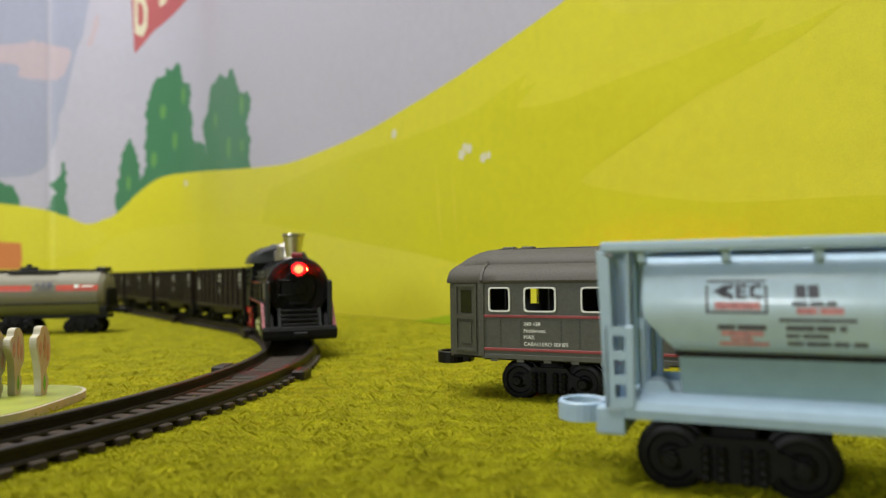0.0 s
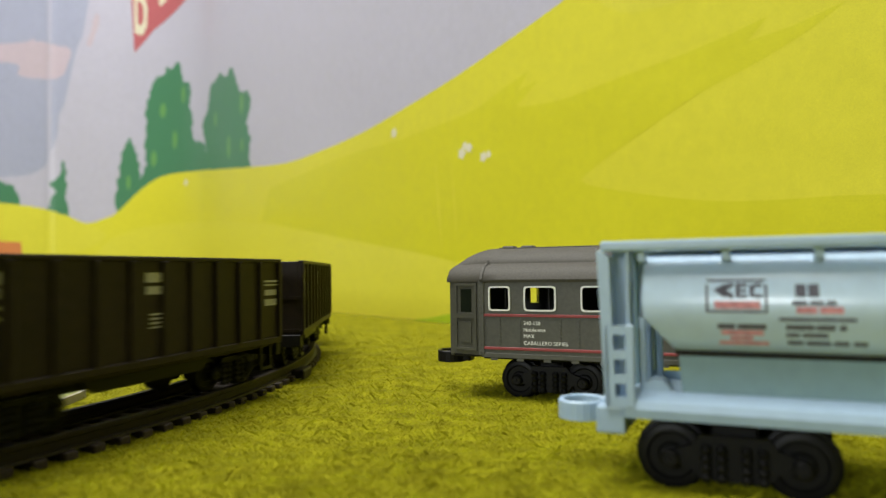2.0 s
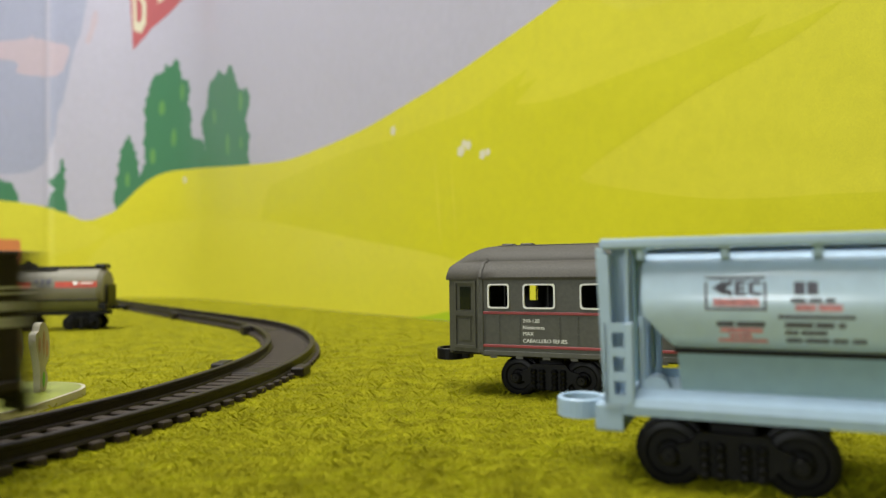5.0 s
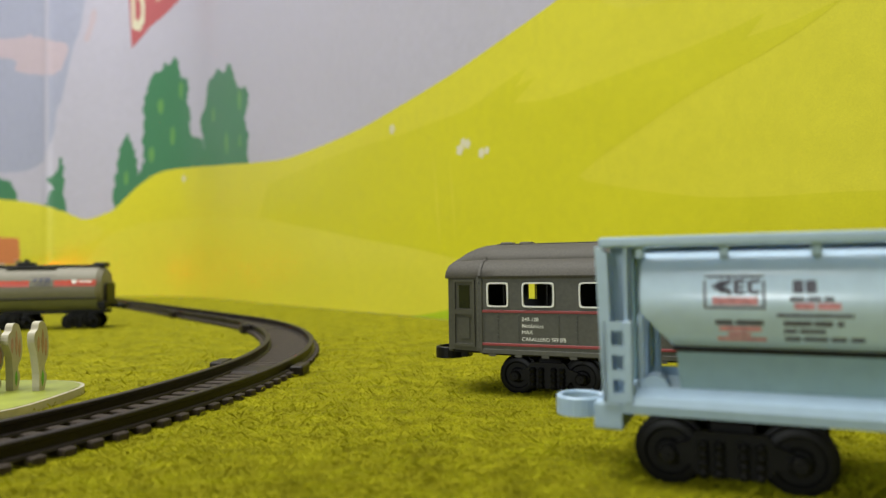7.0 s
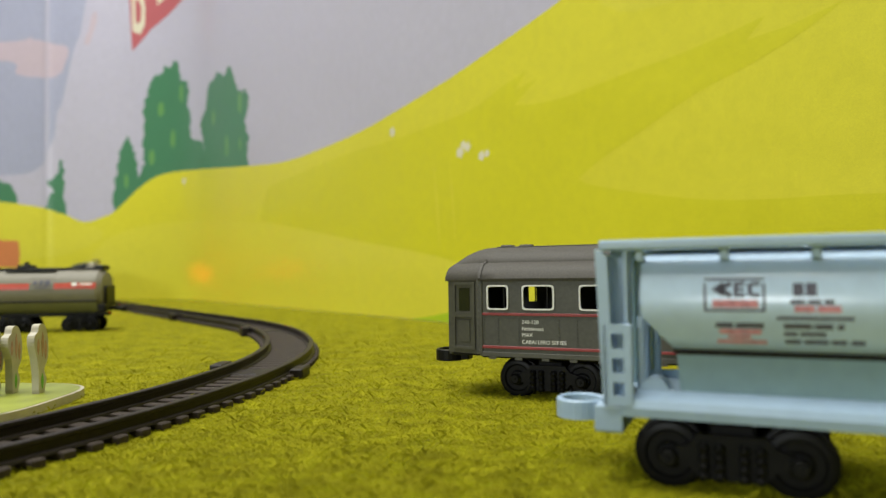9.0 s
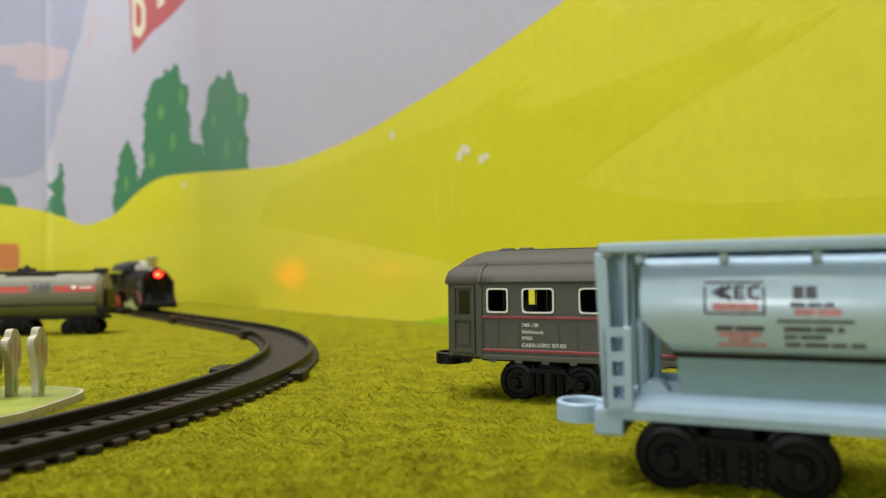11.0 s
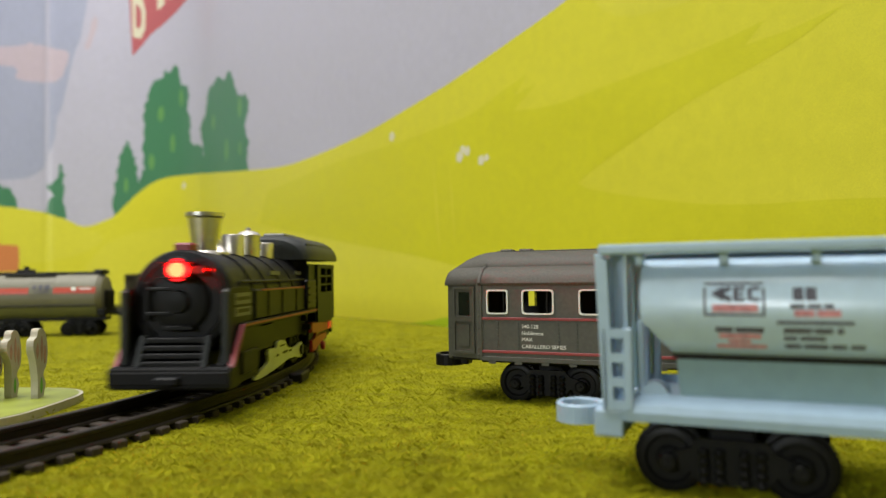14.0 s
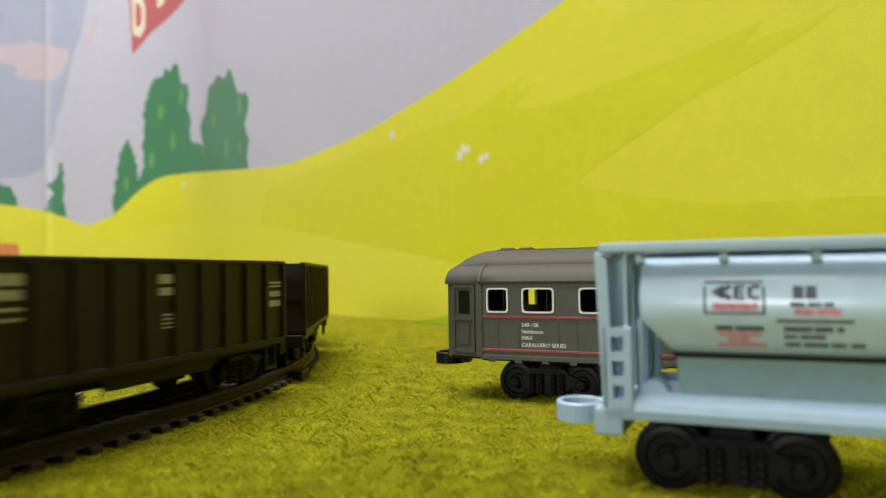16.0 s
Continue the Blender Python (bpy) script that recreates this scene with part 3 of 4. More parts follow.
# ---- passenger coach ----
def coach():
    c = thing("passenger_coach", "grey-green toy passenger coach with maroon lines and white window frames", "coach")
    L0, L1 = -10.0, 108.0
    slots = [(-7.3, -0.75)]
    x = 4.1
    while x + 9.5 < 100:
        slots.append((x, x + 9.5))
        x += 17.4
    slots.append((x, x + 6.5) if x + 6.5 < 107 else slots.pop())
    for s in (-1, 1):
        y0, y1 = sorted((s * 17.0, s * 15.8))
        bm = B()
        block(bm, L0, L1, y0, y1, 13.7, 27.7)
        block(bm, L0, L1, y0, y1, 34.9, 36.9)
        edges = [L0] + [e for q in slots for e in q] + [L1]
        for a, b in zip(edges[::2], edges[1::2]):
            block(bm, a, b, y0, y1, 27.7, 34.9)
        # narrowing ends with a recessed door
        for way, xe in ((-1, L0), (1, L1)):
            prism(bm, [(xe, s * 17.0), (xe + way * 12.4, s * 13.2), (xe + way * 12.4, s * 12.0), (xe, s * 15.8)], 13.7, 36.9, "xy")
        part("side_wall", bm, COACH, c)
        for xe in (L0, L1):
            bm = B()
            block(bm, xe - 1.0, xe + 1.0, *sorted((s * 16.6, s * 17.45)), 13.7, 37.0, 0.25)
            for k in range(11):
                r = bmesh.ops.create_icosphere(bm, subdivisions=1, radius=0.3)
                bmesh.ops.translate(bm, vec=(xe - 0.2, s * 17.45, 15.0 + k * 2.0), verts=r["verts"])
            part("corner_trim", bm, COACH, c)
        for z in (16.1, 26.2):
            bm = B()
            a, b = sorted((s * 17.0, s * 17.35))
            block(bm, L0 + 0.6, L1 - 0.6, a, b, z - 0.42, z + 0.42, 0.1)
            part("lining", bm, MAROON, c, "thin maroon painted line")
        bm = B()
        a, b = sorted((s * 17.0, s * 17.3))
        block(bm, L0, L1, a, b, 13.2, 14.6, 0.1)
        for k in range(14):
            xx = L0 + 3 + k * 8.4
            block(bm, xx, xx + 2.2, a, b, 12.4, 13.2)
        part("sill", bm, COACH, c)
        bm = B()
        xs = [L0 + 1.2, -4, 2.6, 15, 20.5, 32, 37.5, 49, 55, 66, 72, 84, 90, 100]
        for xx in xs:
            for k in range(7):
                r = bmesh.ops.create_cube(bm, size=0.5)
                bmesh.ops.translate(bm, vec=(xx, s * 17.05, 17.6 + k * 1.25), verts=r["verts"])
        part("rivets", bm, COACH, c)
        for a, b in slots:
            bm = B()
            outer, inner = [], []
            for k in range(24):
                t = 2 * math.pi * k / 24
                sx, sz = math.copysign(abs(math.cos(t)) ** 0.22, math.cos(t)), math.copysign(abs(math.sin(t)) ** 0.22, math.sin(t))
                outer.append(((a + b) / 2 + sx * ((b - a) / 2 + 0.25), 31.3 + sz * 3.8))
                inner.append(((a + b) / 2 + sx * ((b - a) / 2 - 0.2), 31.3 + sz * 3.35))
            for d0, d1 in ((s * 16.9, s * 17.5),):
                vo = [[bm.verts.new((p, d, q)) for p, q in ring] for d in (d0, d1) for ring in (outer, inner)]
                for k in range(24):
                    j = (k + 1) % 24
                    bm.faces.new((vo[2][k], vo[2][j], vo[3][j], vo[3][k]))
                    bm.faces.new((vo[0][k], vo[0][j], vo[2][j], vo[2][k]))
                    bm.faces.new((vo[1][k], vo[1][j], vo[3][j], vo[3][k]))
            fr = part("window_frame", bm, WHITE, c, "white painted window frame")
            bm = B()
            mid = a + (b - a) * 0.76
            block(bm, mid - 0.18, mid + 0.18, *sorted((s * 15.9, s * 16.3)), 27.7, 34.9)
            part("mullion", bm, BLACK, fr)
    # vestibule doors: raised frames on the slanting end walls
    for s in (-1, 1):
        for way, xe in ((-1, L0), (1, L1)):
            d = Vector((way * 12.4, -s * 3.8, 0)).normalized()
            nrm = Vector((way * 3.8, s * 12.4, 0)).normalized()

            def at(p, q, o):
                return Vector((xe, s * 17.0, 0)) + d * p + nrm * o + Vector((0, 0, q))
            bm = B()
            for q in ((1.8, 10.6, 35.2, 36.0), (1.8, 10.6, 15.0, 15.8), (1.8, 2.6, 15.8, 35.2), (9.8, 10.6, 15.8, 35.2), (2.6, 9.8, 25.0, 26.6)):
                vs = bmesh.ops.create_cube(bm, size=1)["verts"]
                for v in vs:
                    v.co = at(q[0] + (v.co.x + 0.5) * (q[1] - q[0]), q[2] + (v.co.z + 0.5) * (q[3] - q[2]), (v.co.y + 0.5) * 0.5)
            dr = part("door", bm, COACH, c)
            bm = B()
            vs = bmesh.ops.create_cube(bm, size=1)["verts"]
            for v in vs:
                v.co = at(4.0 + (v.co.x + 0.5) * 4.4, 27.0 + (v.co.z + 0.5) * 7.2, (v.co.y + 0.5) * 0.15)
            part("door_window", bm, GLASSY, dr, "dark glazed door window")
            bm = B()
            vs = bmesh.ops.create_cube(bm, size=1)["verts"]
            for v in vs:
                v.co = at(4.0 + (v.co.x + 0.5) * 4.4, 17.4 + (v.co.z + 0.5) * 6.6, (v.co.y + 0.5) * 0.3)
            part("door_panel", bm, COACH, dr)
    for way, xe in ((-1, L0 - 12.4), (1, L1 + 12.4)):
        bm = B()
        block(bm, min(xe, xe - way * 1.2), max(xe, xe - way * 1.2), -13.2, 13.2, 13.0, 36.9, 0.2)
        part("end_wall", bm, COACH, c)
        loop_coupler(c, xe - way * 2, way, 11.3, BLACK, "black loop coupler", 5.0, 1.9, 7.3)
    bm = B()
    block(bm, L0, L1, -15.7, 15.7, 12.6, 14.0, 0.2)
    block(bm, L0 - 11.6, L0, -12.4, 12.4, 12.6, 13.9, 0.2)
    block(bm, L1, L1 + 11.6, -12.4, 12.4, 12.6, 13.9, 0.2)
    part("floor", bm, BLACK, c)
    # made-up black sheet darkens the windows; one opening keeps a patch bright
    bm = B()
    for q in ((-10, -0.6, 14, 37), (2.3, 108, 14, 37), (-0.6, 2.3, 14, 29.2), (-0.6, 2.3, 34.4, 37)):
        block(bm, q[0], q[1], 2.4, 3.4, q[2], q[3])
    part("inner_blackout", bm, BLACK, c)
    # roof: a lower curved eave and a raised rounded deck, hipped at both ends
    def section(w, e, d, zbase):
        """Half a cross-section: the eave's curve scaled by e, the raised deck by d."""
        return [(-w * 17.6, zbase - 0.6), (-w * 17.8, zbase + 0.2), (-w * 16.8, zbase + 2.2 * e), (-w * 14.6, zbase + 4.2 * e), (-w * 12.4, zbase + 5.0 * e), (-w * 11.5, zbase + 5.2 * e),
                (-w * 11.2, zbase + 5.2 * e + 0.8 * d), (-w * 9.6, zbase + 5.2 * e + 2.5 * d), (-w * 6.4, zbase + 5.2 * e + 4.3 * d), (-w * 3, zbase + 5.2 * e + 5.0 * d), (0, zbase + 5.2 * e + 5.15 * d)]
    bm = B()
    rows = []
    stations = [(-23.5, 0.745, 0.62, 0.0), (-23.2, 0.765, 0.80, 0.02), (-22.2, 0.785, 0.90, 0.08), (-20.8, 0.81, 0.94, 0.36), (-18.8, 0.845, 0.96, 0.62), (-16, 0.89, 0.98, 0.83), (-13, 0.94, 1.0, 0.95), (-10.2, 0.99, 1.0, 1.0), (-9.8, 1.0, 1.0, 1.0), (-4, 1.0, 1.0, 1.0)]
    stations = stations + [(98 - x, w, e, d) for x, w, e, d in stations[::-1]]
    for xx, w, e, d in stations:
        half = section(w, e, d, 36.9)
        prof = half + [(-a, b) for a, b in half[-2::-1]]
        rows.append([bm.verts.new((xx, a, b)) for a, b in prof])
    for a, b in zip(rows[:-1], rows[1:]):
        for j in range(len(a) - 1):
            bm.faces.new((a[j], b[j], b[j + 1], a[j + 1]))
        bm.faces.new((a[-1], b[-1], b[0], a[0]))
    bm.faces.new(rows[0])
    bm.faces.new(rows[-1][::-1])
    roof = part("roof", bm, COACHROOF, c, "matt brown-grey roof", smooth=True)
    for xx in (-10.2, 107.4):
        prof = section(1.012, 1.03, 1.0, 36.9)[:7]
        for s in (-1, 1):
            bm = B()
            p0 = [bm.verts.new((xx, s * a, b + 0.15)) for a, b in prof]
            p1 = [bm.verts.new((xx + 0.8, s * a, b + 0.15)) for a, b in prof]
            for j in range(len(prof) - 1):
                bm.faces.new((p0[j], p1[j], p1[j + 1], p0[j + 1]))
            part("roof_seam", bm, COACHROOF, roof, smooth=True)
    for xx in (-8.5, -2, 60, 82):
        bm = B()
        block(bm, xx, xx + 4.2, -1.8, 1.8, 46.9, 47.9, 0.35)
        part("roof_vent", bm, COACHROOF, roof)
    bm = B()
    block(bm, -9, 107, -3.6, -3.0, 46.7, 47.3, 0.1)
    block(bm, -9, 107, 3.0, 3.6, 46.7, 47.3, 0.1)
    part("roof_rib", bm, COACHROOF, roof)
    truck(c, 9.6, 5.8, 20.6, 9.0, 0.0)
    truck(c, 88.4, 5.8, 20.6, 9.0, 0.0)
    for i, (txt, z) in enumerate((("240-128", 23.4), ("Nobleness", 21.4), ("MAX", 19.5), ("CABALLERO SERIES", 17.4))):
        m = Matrix.Translation((3.6, -17.12, z)) @ Matrix.Rotation(radians(90), 4, "X")
        lettering(txt, 1.6, WHITE, c, m)
    c.matrix_world = Matrix.Translation((27.4 * MM, 227.7 * MM, 0)) @ Matrix.Rotation(math.atan2(-0.422, 0.907), 4, "Z")
    return c


# ---- covered hopper car ----
def hopper_car():
    c = thing("hopper_car", "pale blue-grey plastic hopper car with faded black and red print", "railway car")
    X0, X1 = -16.8, 92.0
    # the barrel: a bulging section, its ends raked inwards underneath
    sec = [(0, 43.3), (-6, 43.1), (-10.5, 42.2), (-13.8, 40.6), (-16.0, 37.6), (-17.0, 34.2), (-17.0, 31.2), (-16.0, 27.8), (-13.6, 25.2)]
    sec = sec + [(-a, b) for a, b in sec[:0:-1]]
    bm = B()
    rows = []
    def rake(z):
        return max(0.0, (31.5 - z)) * 0.85
    for k, way in ((X0, 1), (X0 + 0.8, 1), (X1 - 0.8, -1), (X1, -1)):
        sc = 0.985 if k in (X0, X1) else 1.0
        rows.append([bm.verts.new((k + way * rake(b), a * sc, 33 + (b - 33) * sc)) for a, b in sec])
    for a, b in zip(rows[:-1], rows[1:]):
        for j in range(len(sec)):
            bm.faces.new((a[j], b[j], b[(j + 1) % len(sec)], a[(j + 1) % len(sec)]))
    bm.faces.new(rows[0])
    bm.faces.new(rows[-1][::-1])
    part("barrel", bm, BARREL, c, "satin pale blue-grey barrel", smooth=True)
    bm = B()
    block(bm, X0 + 5.3, X1 - 5.3, -13.9, 13.9, 24.3, 25.1)
    part("seam", bm, BLACK, c, "dark shadowed joint")
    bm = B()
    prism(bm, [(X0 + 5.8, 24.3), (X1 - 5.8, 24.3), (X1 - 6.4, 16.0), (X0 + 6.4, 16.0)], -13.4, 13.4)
    part("hopper", bm, SHADED_BLUE, c, "lower hopper, shade put into its grey-green colour")
    # outlet chutes, in the colour that carries the shade under the car
    for x0 in (20.0, 46.0):
        bm = B()
        top = [bm.verts.new((x0 + dx, dy, 13.5)) for dx, dy in ((0, -11), (20, -11), (20, 11), (0, 11))]
        low = [bm.verts.new((x0 + 6 + dx * 0.4, dy * 0.6, 5.2)) for dx, dy in ((0, -11), (20, -11), (20, 11), (0, 11))]
        for j in range(4):
            bm.faces.new((top[j], top[(j + 1) % 4], low[(j + 1) % 4], low[j]))
        bm.faces.new(low)
        bm.faces.new(top)
        part("outlet_chute", bm, SHADED_BLUE, c, "outlet chute under the floor, shade put into its grey-green colour")
    # sill with its rounded top edge
    for s in (-1, 1):
        bm = B()
        prism(bm, [(s * 12.6, 13.2), (s * 17.2, 13.2), (s * 17.4, 14.8), (s * 16.9, 16.2), (s * 14.0, 17.6), (s * 12.6, 17.8)], X0 - 3.4, X1 + 3.4, "yz")
        part("side_sill", bm, SILVER, c)
    bm = B()
    block(bm, X0, X1, -12.6, 12.6, 13.4, 16.0)
    part("floor", bm, SILVER, c)
    for way, xe in ((-1, X0 - 3.4), (1, X1 + 3.4)):
        a, b = sorted((xe, xe + way * 5.2))
        bm = B()
        block(bm, a, b, -16.9, 16.9, 10.0, 15.0, 0.5, 2)
        block(bm, a, b, -13, 13, 14.9, 15.8, 0.3)
        part("end_beam", bm, SILVER, c)
        loop_coupler(c, xe + way * 4.2, way, 11.2, SILVER, "", 5.0, 1.9, 7.3)
        for s in (-1, 1):
            # corner post up to the roof frame
            bm = B()
            prism(bm, [(xe + way * 3.3, 15.0), (xe + way * 1.4, 15.0), (xe + way * 2.2, 42.0), (xe + way * 4.4, 43.4)], *sorted((s * 12.4, s * 17.6)))
            block(bm, *sorted((xe + way * 3.0, xe - way * 1.0)), *sorted((s * 9.6, s * 10.2)), 15.2, 43.3)
            block(bm, *sorted((xe - way * 0.5, xe - way * 1.2)), *sorted((s * 12.2, s * 16.2)), 15.1, 43.2, 0.15)
            part("corner_post", bm, SILVER, c)
            bm = B()
            for p, q in ((2.2, 3.4), (-2.0, -0.4)):
                block(bm, *sorted((xe + way * p, xe + way * q)), *sorted((s * 16.0, s * 17.6)), 15.0, 29.8, 0.2)
            for z in (15.1, 19.2, 23.6, 28.0):
                block(bm, *sorted((xe - way * 0.5, xe + way * 2.3)), *sorted((s * 16.1, s * 17.5)), z, z + 1.7)
            part("ladder", bm, SILVER, c)
            bm = B()
            block(bm, *sorted((xe - way * 2.2, xe - way * 3.4)), *sorted((s * 12.0, s * 13.0)), 16.0, 31.0, 0.15)
            part("brace", bm, SILVER, c)
            # far stanchion, its shade put into the darker colour
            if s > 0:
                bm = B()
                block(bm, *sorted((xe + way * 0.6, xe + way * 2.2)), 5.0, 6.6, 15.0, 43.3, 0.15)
                part("end_stanchion", bm, SHADED_BLUE, c)
        bm = B()
        lathe(bm, [(-2.4, 2.6), (2.4, 2.6)], "y", (xe - way * 5.2, -11.5, 17.2), 16)
        block(bm, *sorted((xe - way * 3, xe - way * 8)), -13, -10, 15.9, 18.0, 0.2)
        part("brake_drum", bm, SILVER, c)
    # roof frame carried on pegs
    for s in (-1, 1):
        bm = B()
        block(bm, X0 - 7.2, X1 + 7.2, *sorted((s * 13.0, s * 17.4)), 43.1, 45.0, 0.5, 2)
        part("roof_rail", bm, SILVER, c)
        x = X0 - 0.2
        while x < X1 + 1:
            bm = B()
            block(bm, x - 0.75, x + 0.75, *sorted((s * 12.4, s * 15.2)), 41.0, 43.8, 0.25)
            part("peg", bm, SILVER, c)
            x += 14.35
    for x in (X0 - 7.2, X1 + 5.2):
        bm = B()
        block(bm, x, x + 2.0, -13.0, 13.0, 43.4, 45.0, 0.3)
        part("roof_cross_rail", bm, SILVER, c)
    # plate out of view above the barrel, its width set to shade the top
    bm = B()
    block(bm, X0 - 5.2, X1 + 5.2, -11.0, 11.0, 44.0, 44.6, 0.1)
    part("roof_walk", bm, SILVER, c)
    for x in (8, 37, 66):
        bm = B()
        block(bm, x - 5, x + 5, -5, 5, 44.5, 45.3, 0.3)
        part("hatch", bm, SILVER, c)

    def curve_y(z):
        for (a0, b0), (a1, b1) in zip(sec[:8], sec[1:9]):
            if b1 <= z <= b0:
                return a0 + (a1 - a0) * (b0 - z) / (b0 - b1)
        return -16.0

    def bar(x0, x1, z0, z1, material, name="print_bar"):
        bm = B()
        n = 3
        vs = [[bm.verts.new((x, curve_y(z0 + (z1 - z0) * k / n) - o, z0 + (z1 - z0) * k / n)) for k in range(n + 1) for o in (0.07,)] for x in (x0, x1)]
        for k in range(n):
            bm.faces.new((vs[0][k], vs[1][k], vs[1][k + 1], vs[0][k + 1]))
        part(name, bm, material, c)
    # boxed mark: frame, dark shapes, red strip
    for q in ((-6.0, -5.6, 32.2, 37.9), (3.3, 3.7, 32.2, 37.9), (-5.6, 3.3, 37.5, 37.9), (-5.6, 3.3, 32.2, 32.6)):
        bar(*q, INKBLACK, "mark_frame")
    for k in range(5):
        bar(-4.9 + k * 0.42, -4.4 + k * 0.42, 35.95 - 0.28 * k, 36.05 + 0.28 * k, INKBLACK, "mark_shape")
        bar(-3.6 + k * 0.36, -3.0 + k * 0.36, 35.6 - 0.26 * k, 36.3 - 0.2 * k, INKBLACK, "mark_shape")
        bar(-3.6 + k * 0.36, -3.0 + k * 0.36, 35.7 + 0.2 * k, 36.4 + 0.22 * k, INKBLACK, "mark_shape")
    for q in ((-1.2, -0.5, 34.7, 37.2), (-0.5, 0.6, 36.6, 37.2), (-0.5, 0.4, 35.7, 36.2), (-0.5, 0.6, 34.7, 35.3), (1.0, 1.7, 34.9, 37.0), (1.7, 2.9, 36.6, 37.2), (1.7, 2.9, 34.7, 35.3)):
        bar(*q, INKBLACK, "mark_shape")
    bar(-4.6, 2.6, 32.9, 34.2, INKRED)
    for x0, x1, z0, z1, k in ((7.9, 9.5, 34.9, 37.0, 0), (9.8, 11.4, 34.9, 37.0, 0), (7.4, 9.6, 33.6, 34.3, 0), (10.0, 12.0, 33.6, 34.3, 0), (12.4, 13.8, 33.6, 34.3, 0), (8.0, 11.0, 32.2, 33.3, 1), (11.4, 14.8, 32.2, 33.3, 1),
                              (5.4, 16.6, 30.9, 31.5, 0), (6.4, 10.6, 29.4, 30.3, 0), (10.9, 13.6, 29.4, 30.3, 0), (14.2, 15.2, 29.4, 30.3, 0), (6.4, 8.4, 28.2, 28.9, 0), (8.8, 12.6, 28.2, 28.9, 0),
                              (6.6, 9.0, 26.8, 27.6, 0), (9.4, 13.0, 26.8, 27.6, 0), (13.4, 15.6, 26.8, 27.6, 0), (16.2, 18.2, 26.8, 27.6, 0),
                              (-4.2, -1.4, 29.4, 30.3, 0), (-1.0, 3.4, 29.4, 30.3, 0), (-3.6, 3.0, 28.4, 29.2, 1), (-2.2, 1.4, 27.5, 28.2, 1), (-4.0, 3.8, 26.6, 27.3, 1)):
        bar(x0, x1, z0, z1, INKRED if k else INKBLACK)
    truck(c, -2.2, 5.9, 21.2, 12.0, 0.0)
    truck(c, 75.0, 5.9, 21.2, 12.0, 0.0)
    c.matrix_world = Matrix.Translation((57.4 * MM, 133.7 * MM, 0)) @ Matrix.Rotation(math.atan2(-0.407, 0.913), 4, "Z")
    return c


# ---- striped tank car in the distance ----
def tank_car():
    c = thing("tank_car", "off-white toy tank car with a red band, parked on the grass", "railway car")
    H = 38.0
    bm = B()
    rings = [(-H, 7), (-H + 0.8, 13.5), (-H + 4, 16.2), (H - 4, 16.2), (H - 0.8, 13.5), (H, 7)]
    lathe(bm, rings, "x", (0, 0, 28.6), 40)
    part("tank", bm, TANKWHITE, c, smooth=True)
    for s in (-1, 1):
        bm = B()
        n = 6
        vs = []
        for x in (-H + 3, H - 3.2):
            vs.append([bm.verts.new((x, s * 16.32 * math.cos(radians(a)), 28.6 + 16.32 * math.sin(radians(a)))) for a in [6 + 15 * k / n for k in range(n + 1)]])
        for k in range(n):
            bm.faces.new((vs[0][k], vs[1][k], vs[1][k + 1], vs[0][k + 1]))
        part("red_band", bm, TANKRED, c, "red painted band")
        bm = B()
        vs = []
        for x in (-H + 3.5, H - 3.5):
            vs.append([bm.verts.new((x, s * 16.3 * math.cos(radians(a)), 28.6 + 16.3 * math.sin(radians(a)))) for a in [-75 + 50 * k / n for k in range(n + 1)]])
        for k in range(n):
            bm.faces.new((vs[0][k], vs[1][k], vs[1][k + 1], vs[0][k + 1]))
        part("lower_shell", bm, TANKGREY, c, "grey-green lower half")
        bm = B()
        block(bm, -H + 2, H - 2, *sorted((s * 15.2, s * 16.0)), 21.0, 22.0, 0.2)
        part("seam", bm, BLACK, c)
        for x0, x1, z0, z1, mt in ((-9, 7, 30.2, 38.6, TANKWHITE), (-6.5, -4.0, 33.6, 36.2, INKBLACK), (-2.5, 0, 33.0, 36.6, INKBLACK), (1, 4.6, 33.0, 36.6, INKBLACK), (-5, 4, 31.2, 32.0, INKBLACK), (19, 22, 32.4, 34.6, WHITE), (24, 32, 33.0, 33.9, WHITE)):
            bm = B()
            off = 0.3 if mt is TANKWHITE else 0.55
            vs = [[bm.verts.new((x, s * (math.sqrt(max(0.0, 16.3 ** 2 - (z - 28.6) ** 2)) + off), z)) for z in (z0, (z0 + z1) / 2, z1)] for x in (x0, x1)]
            for k in range(2):
                bm.faces.new((vs[0][k], vs[1][k], vs[1][k + 1], vs[0][k + 1]))
            part("print_bar", bm, mt, c)
    bm = B()
    block(bm, -H + 1, H - 1, -7, -3.5, 44.4, 45.4, 0.2)
    block(bm, -H + 1, H - 1, 3.5, 7, 44.4, 45.4, 0.2)
    for x in (-H + 1, -8, 6, H - 7):
        block(bm, x, x + 6, -7, 7, 43.6, 45.2, 0.2)
    block(bm, H - 8, H - 1, -6, 6, 45.2, 47.0, 0.6)
    part("walkway", bm, BLACK, c, "black roof walkway")
    bm = B()
    lathe(bm, [(43.5, 6), (47, 6), (47.6, 5.2), (47.6, 2), (49.6, 1.6)], "z", (-17, 0, 0), 20)
    block(bm, -27, 6, -10, 10, 43.0, 44.2, 0.3)
    part("dome", bm, BLACK, c, "black filling dome")
    bm = B()
    block(bm, -H - 1, H + 1, -5, 5, 10.6, 13.4, 0.3)
    block(bm, H - 3, H + 2, -14, 14, 14.2, 19, 0.4)
    block(bm, -H - 2, -H + 3, -14, 14, 14.2, 19, 0.4)
    block(bm, H + 1, H + 2, -9, 9, 19, 32, 0.3)
    part("frame", bm, BLACK, c)
    for way in (-1, 1):
        loop_coupler(c, way * (H + 1), way, 15.4, BLACK)
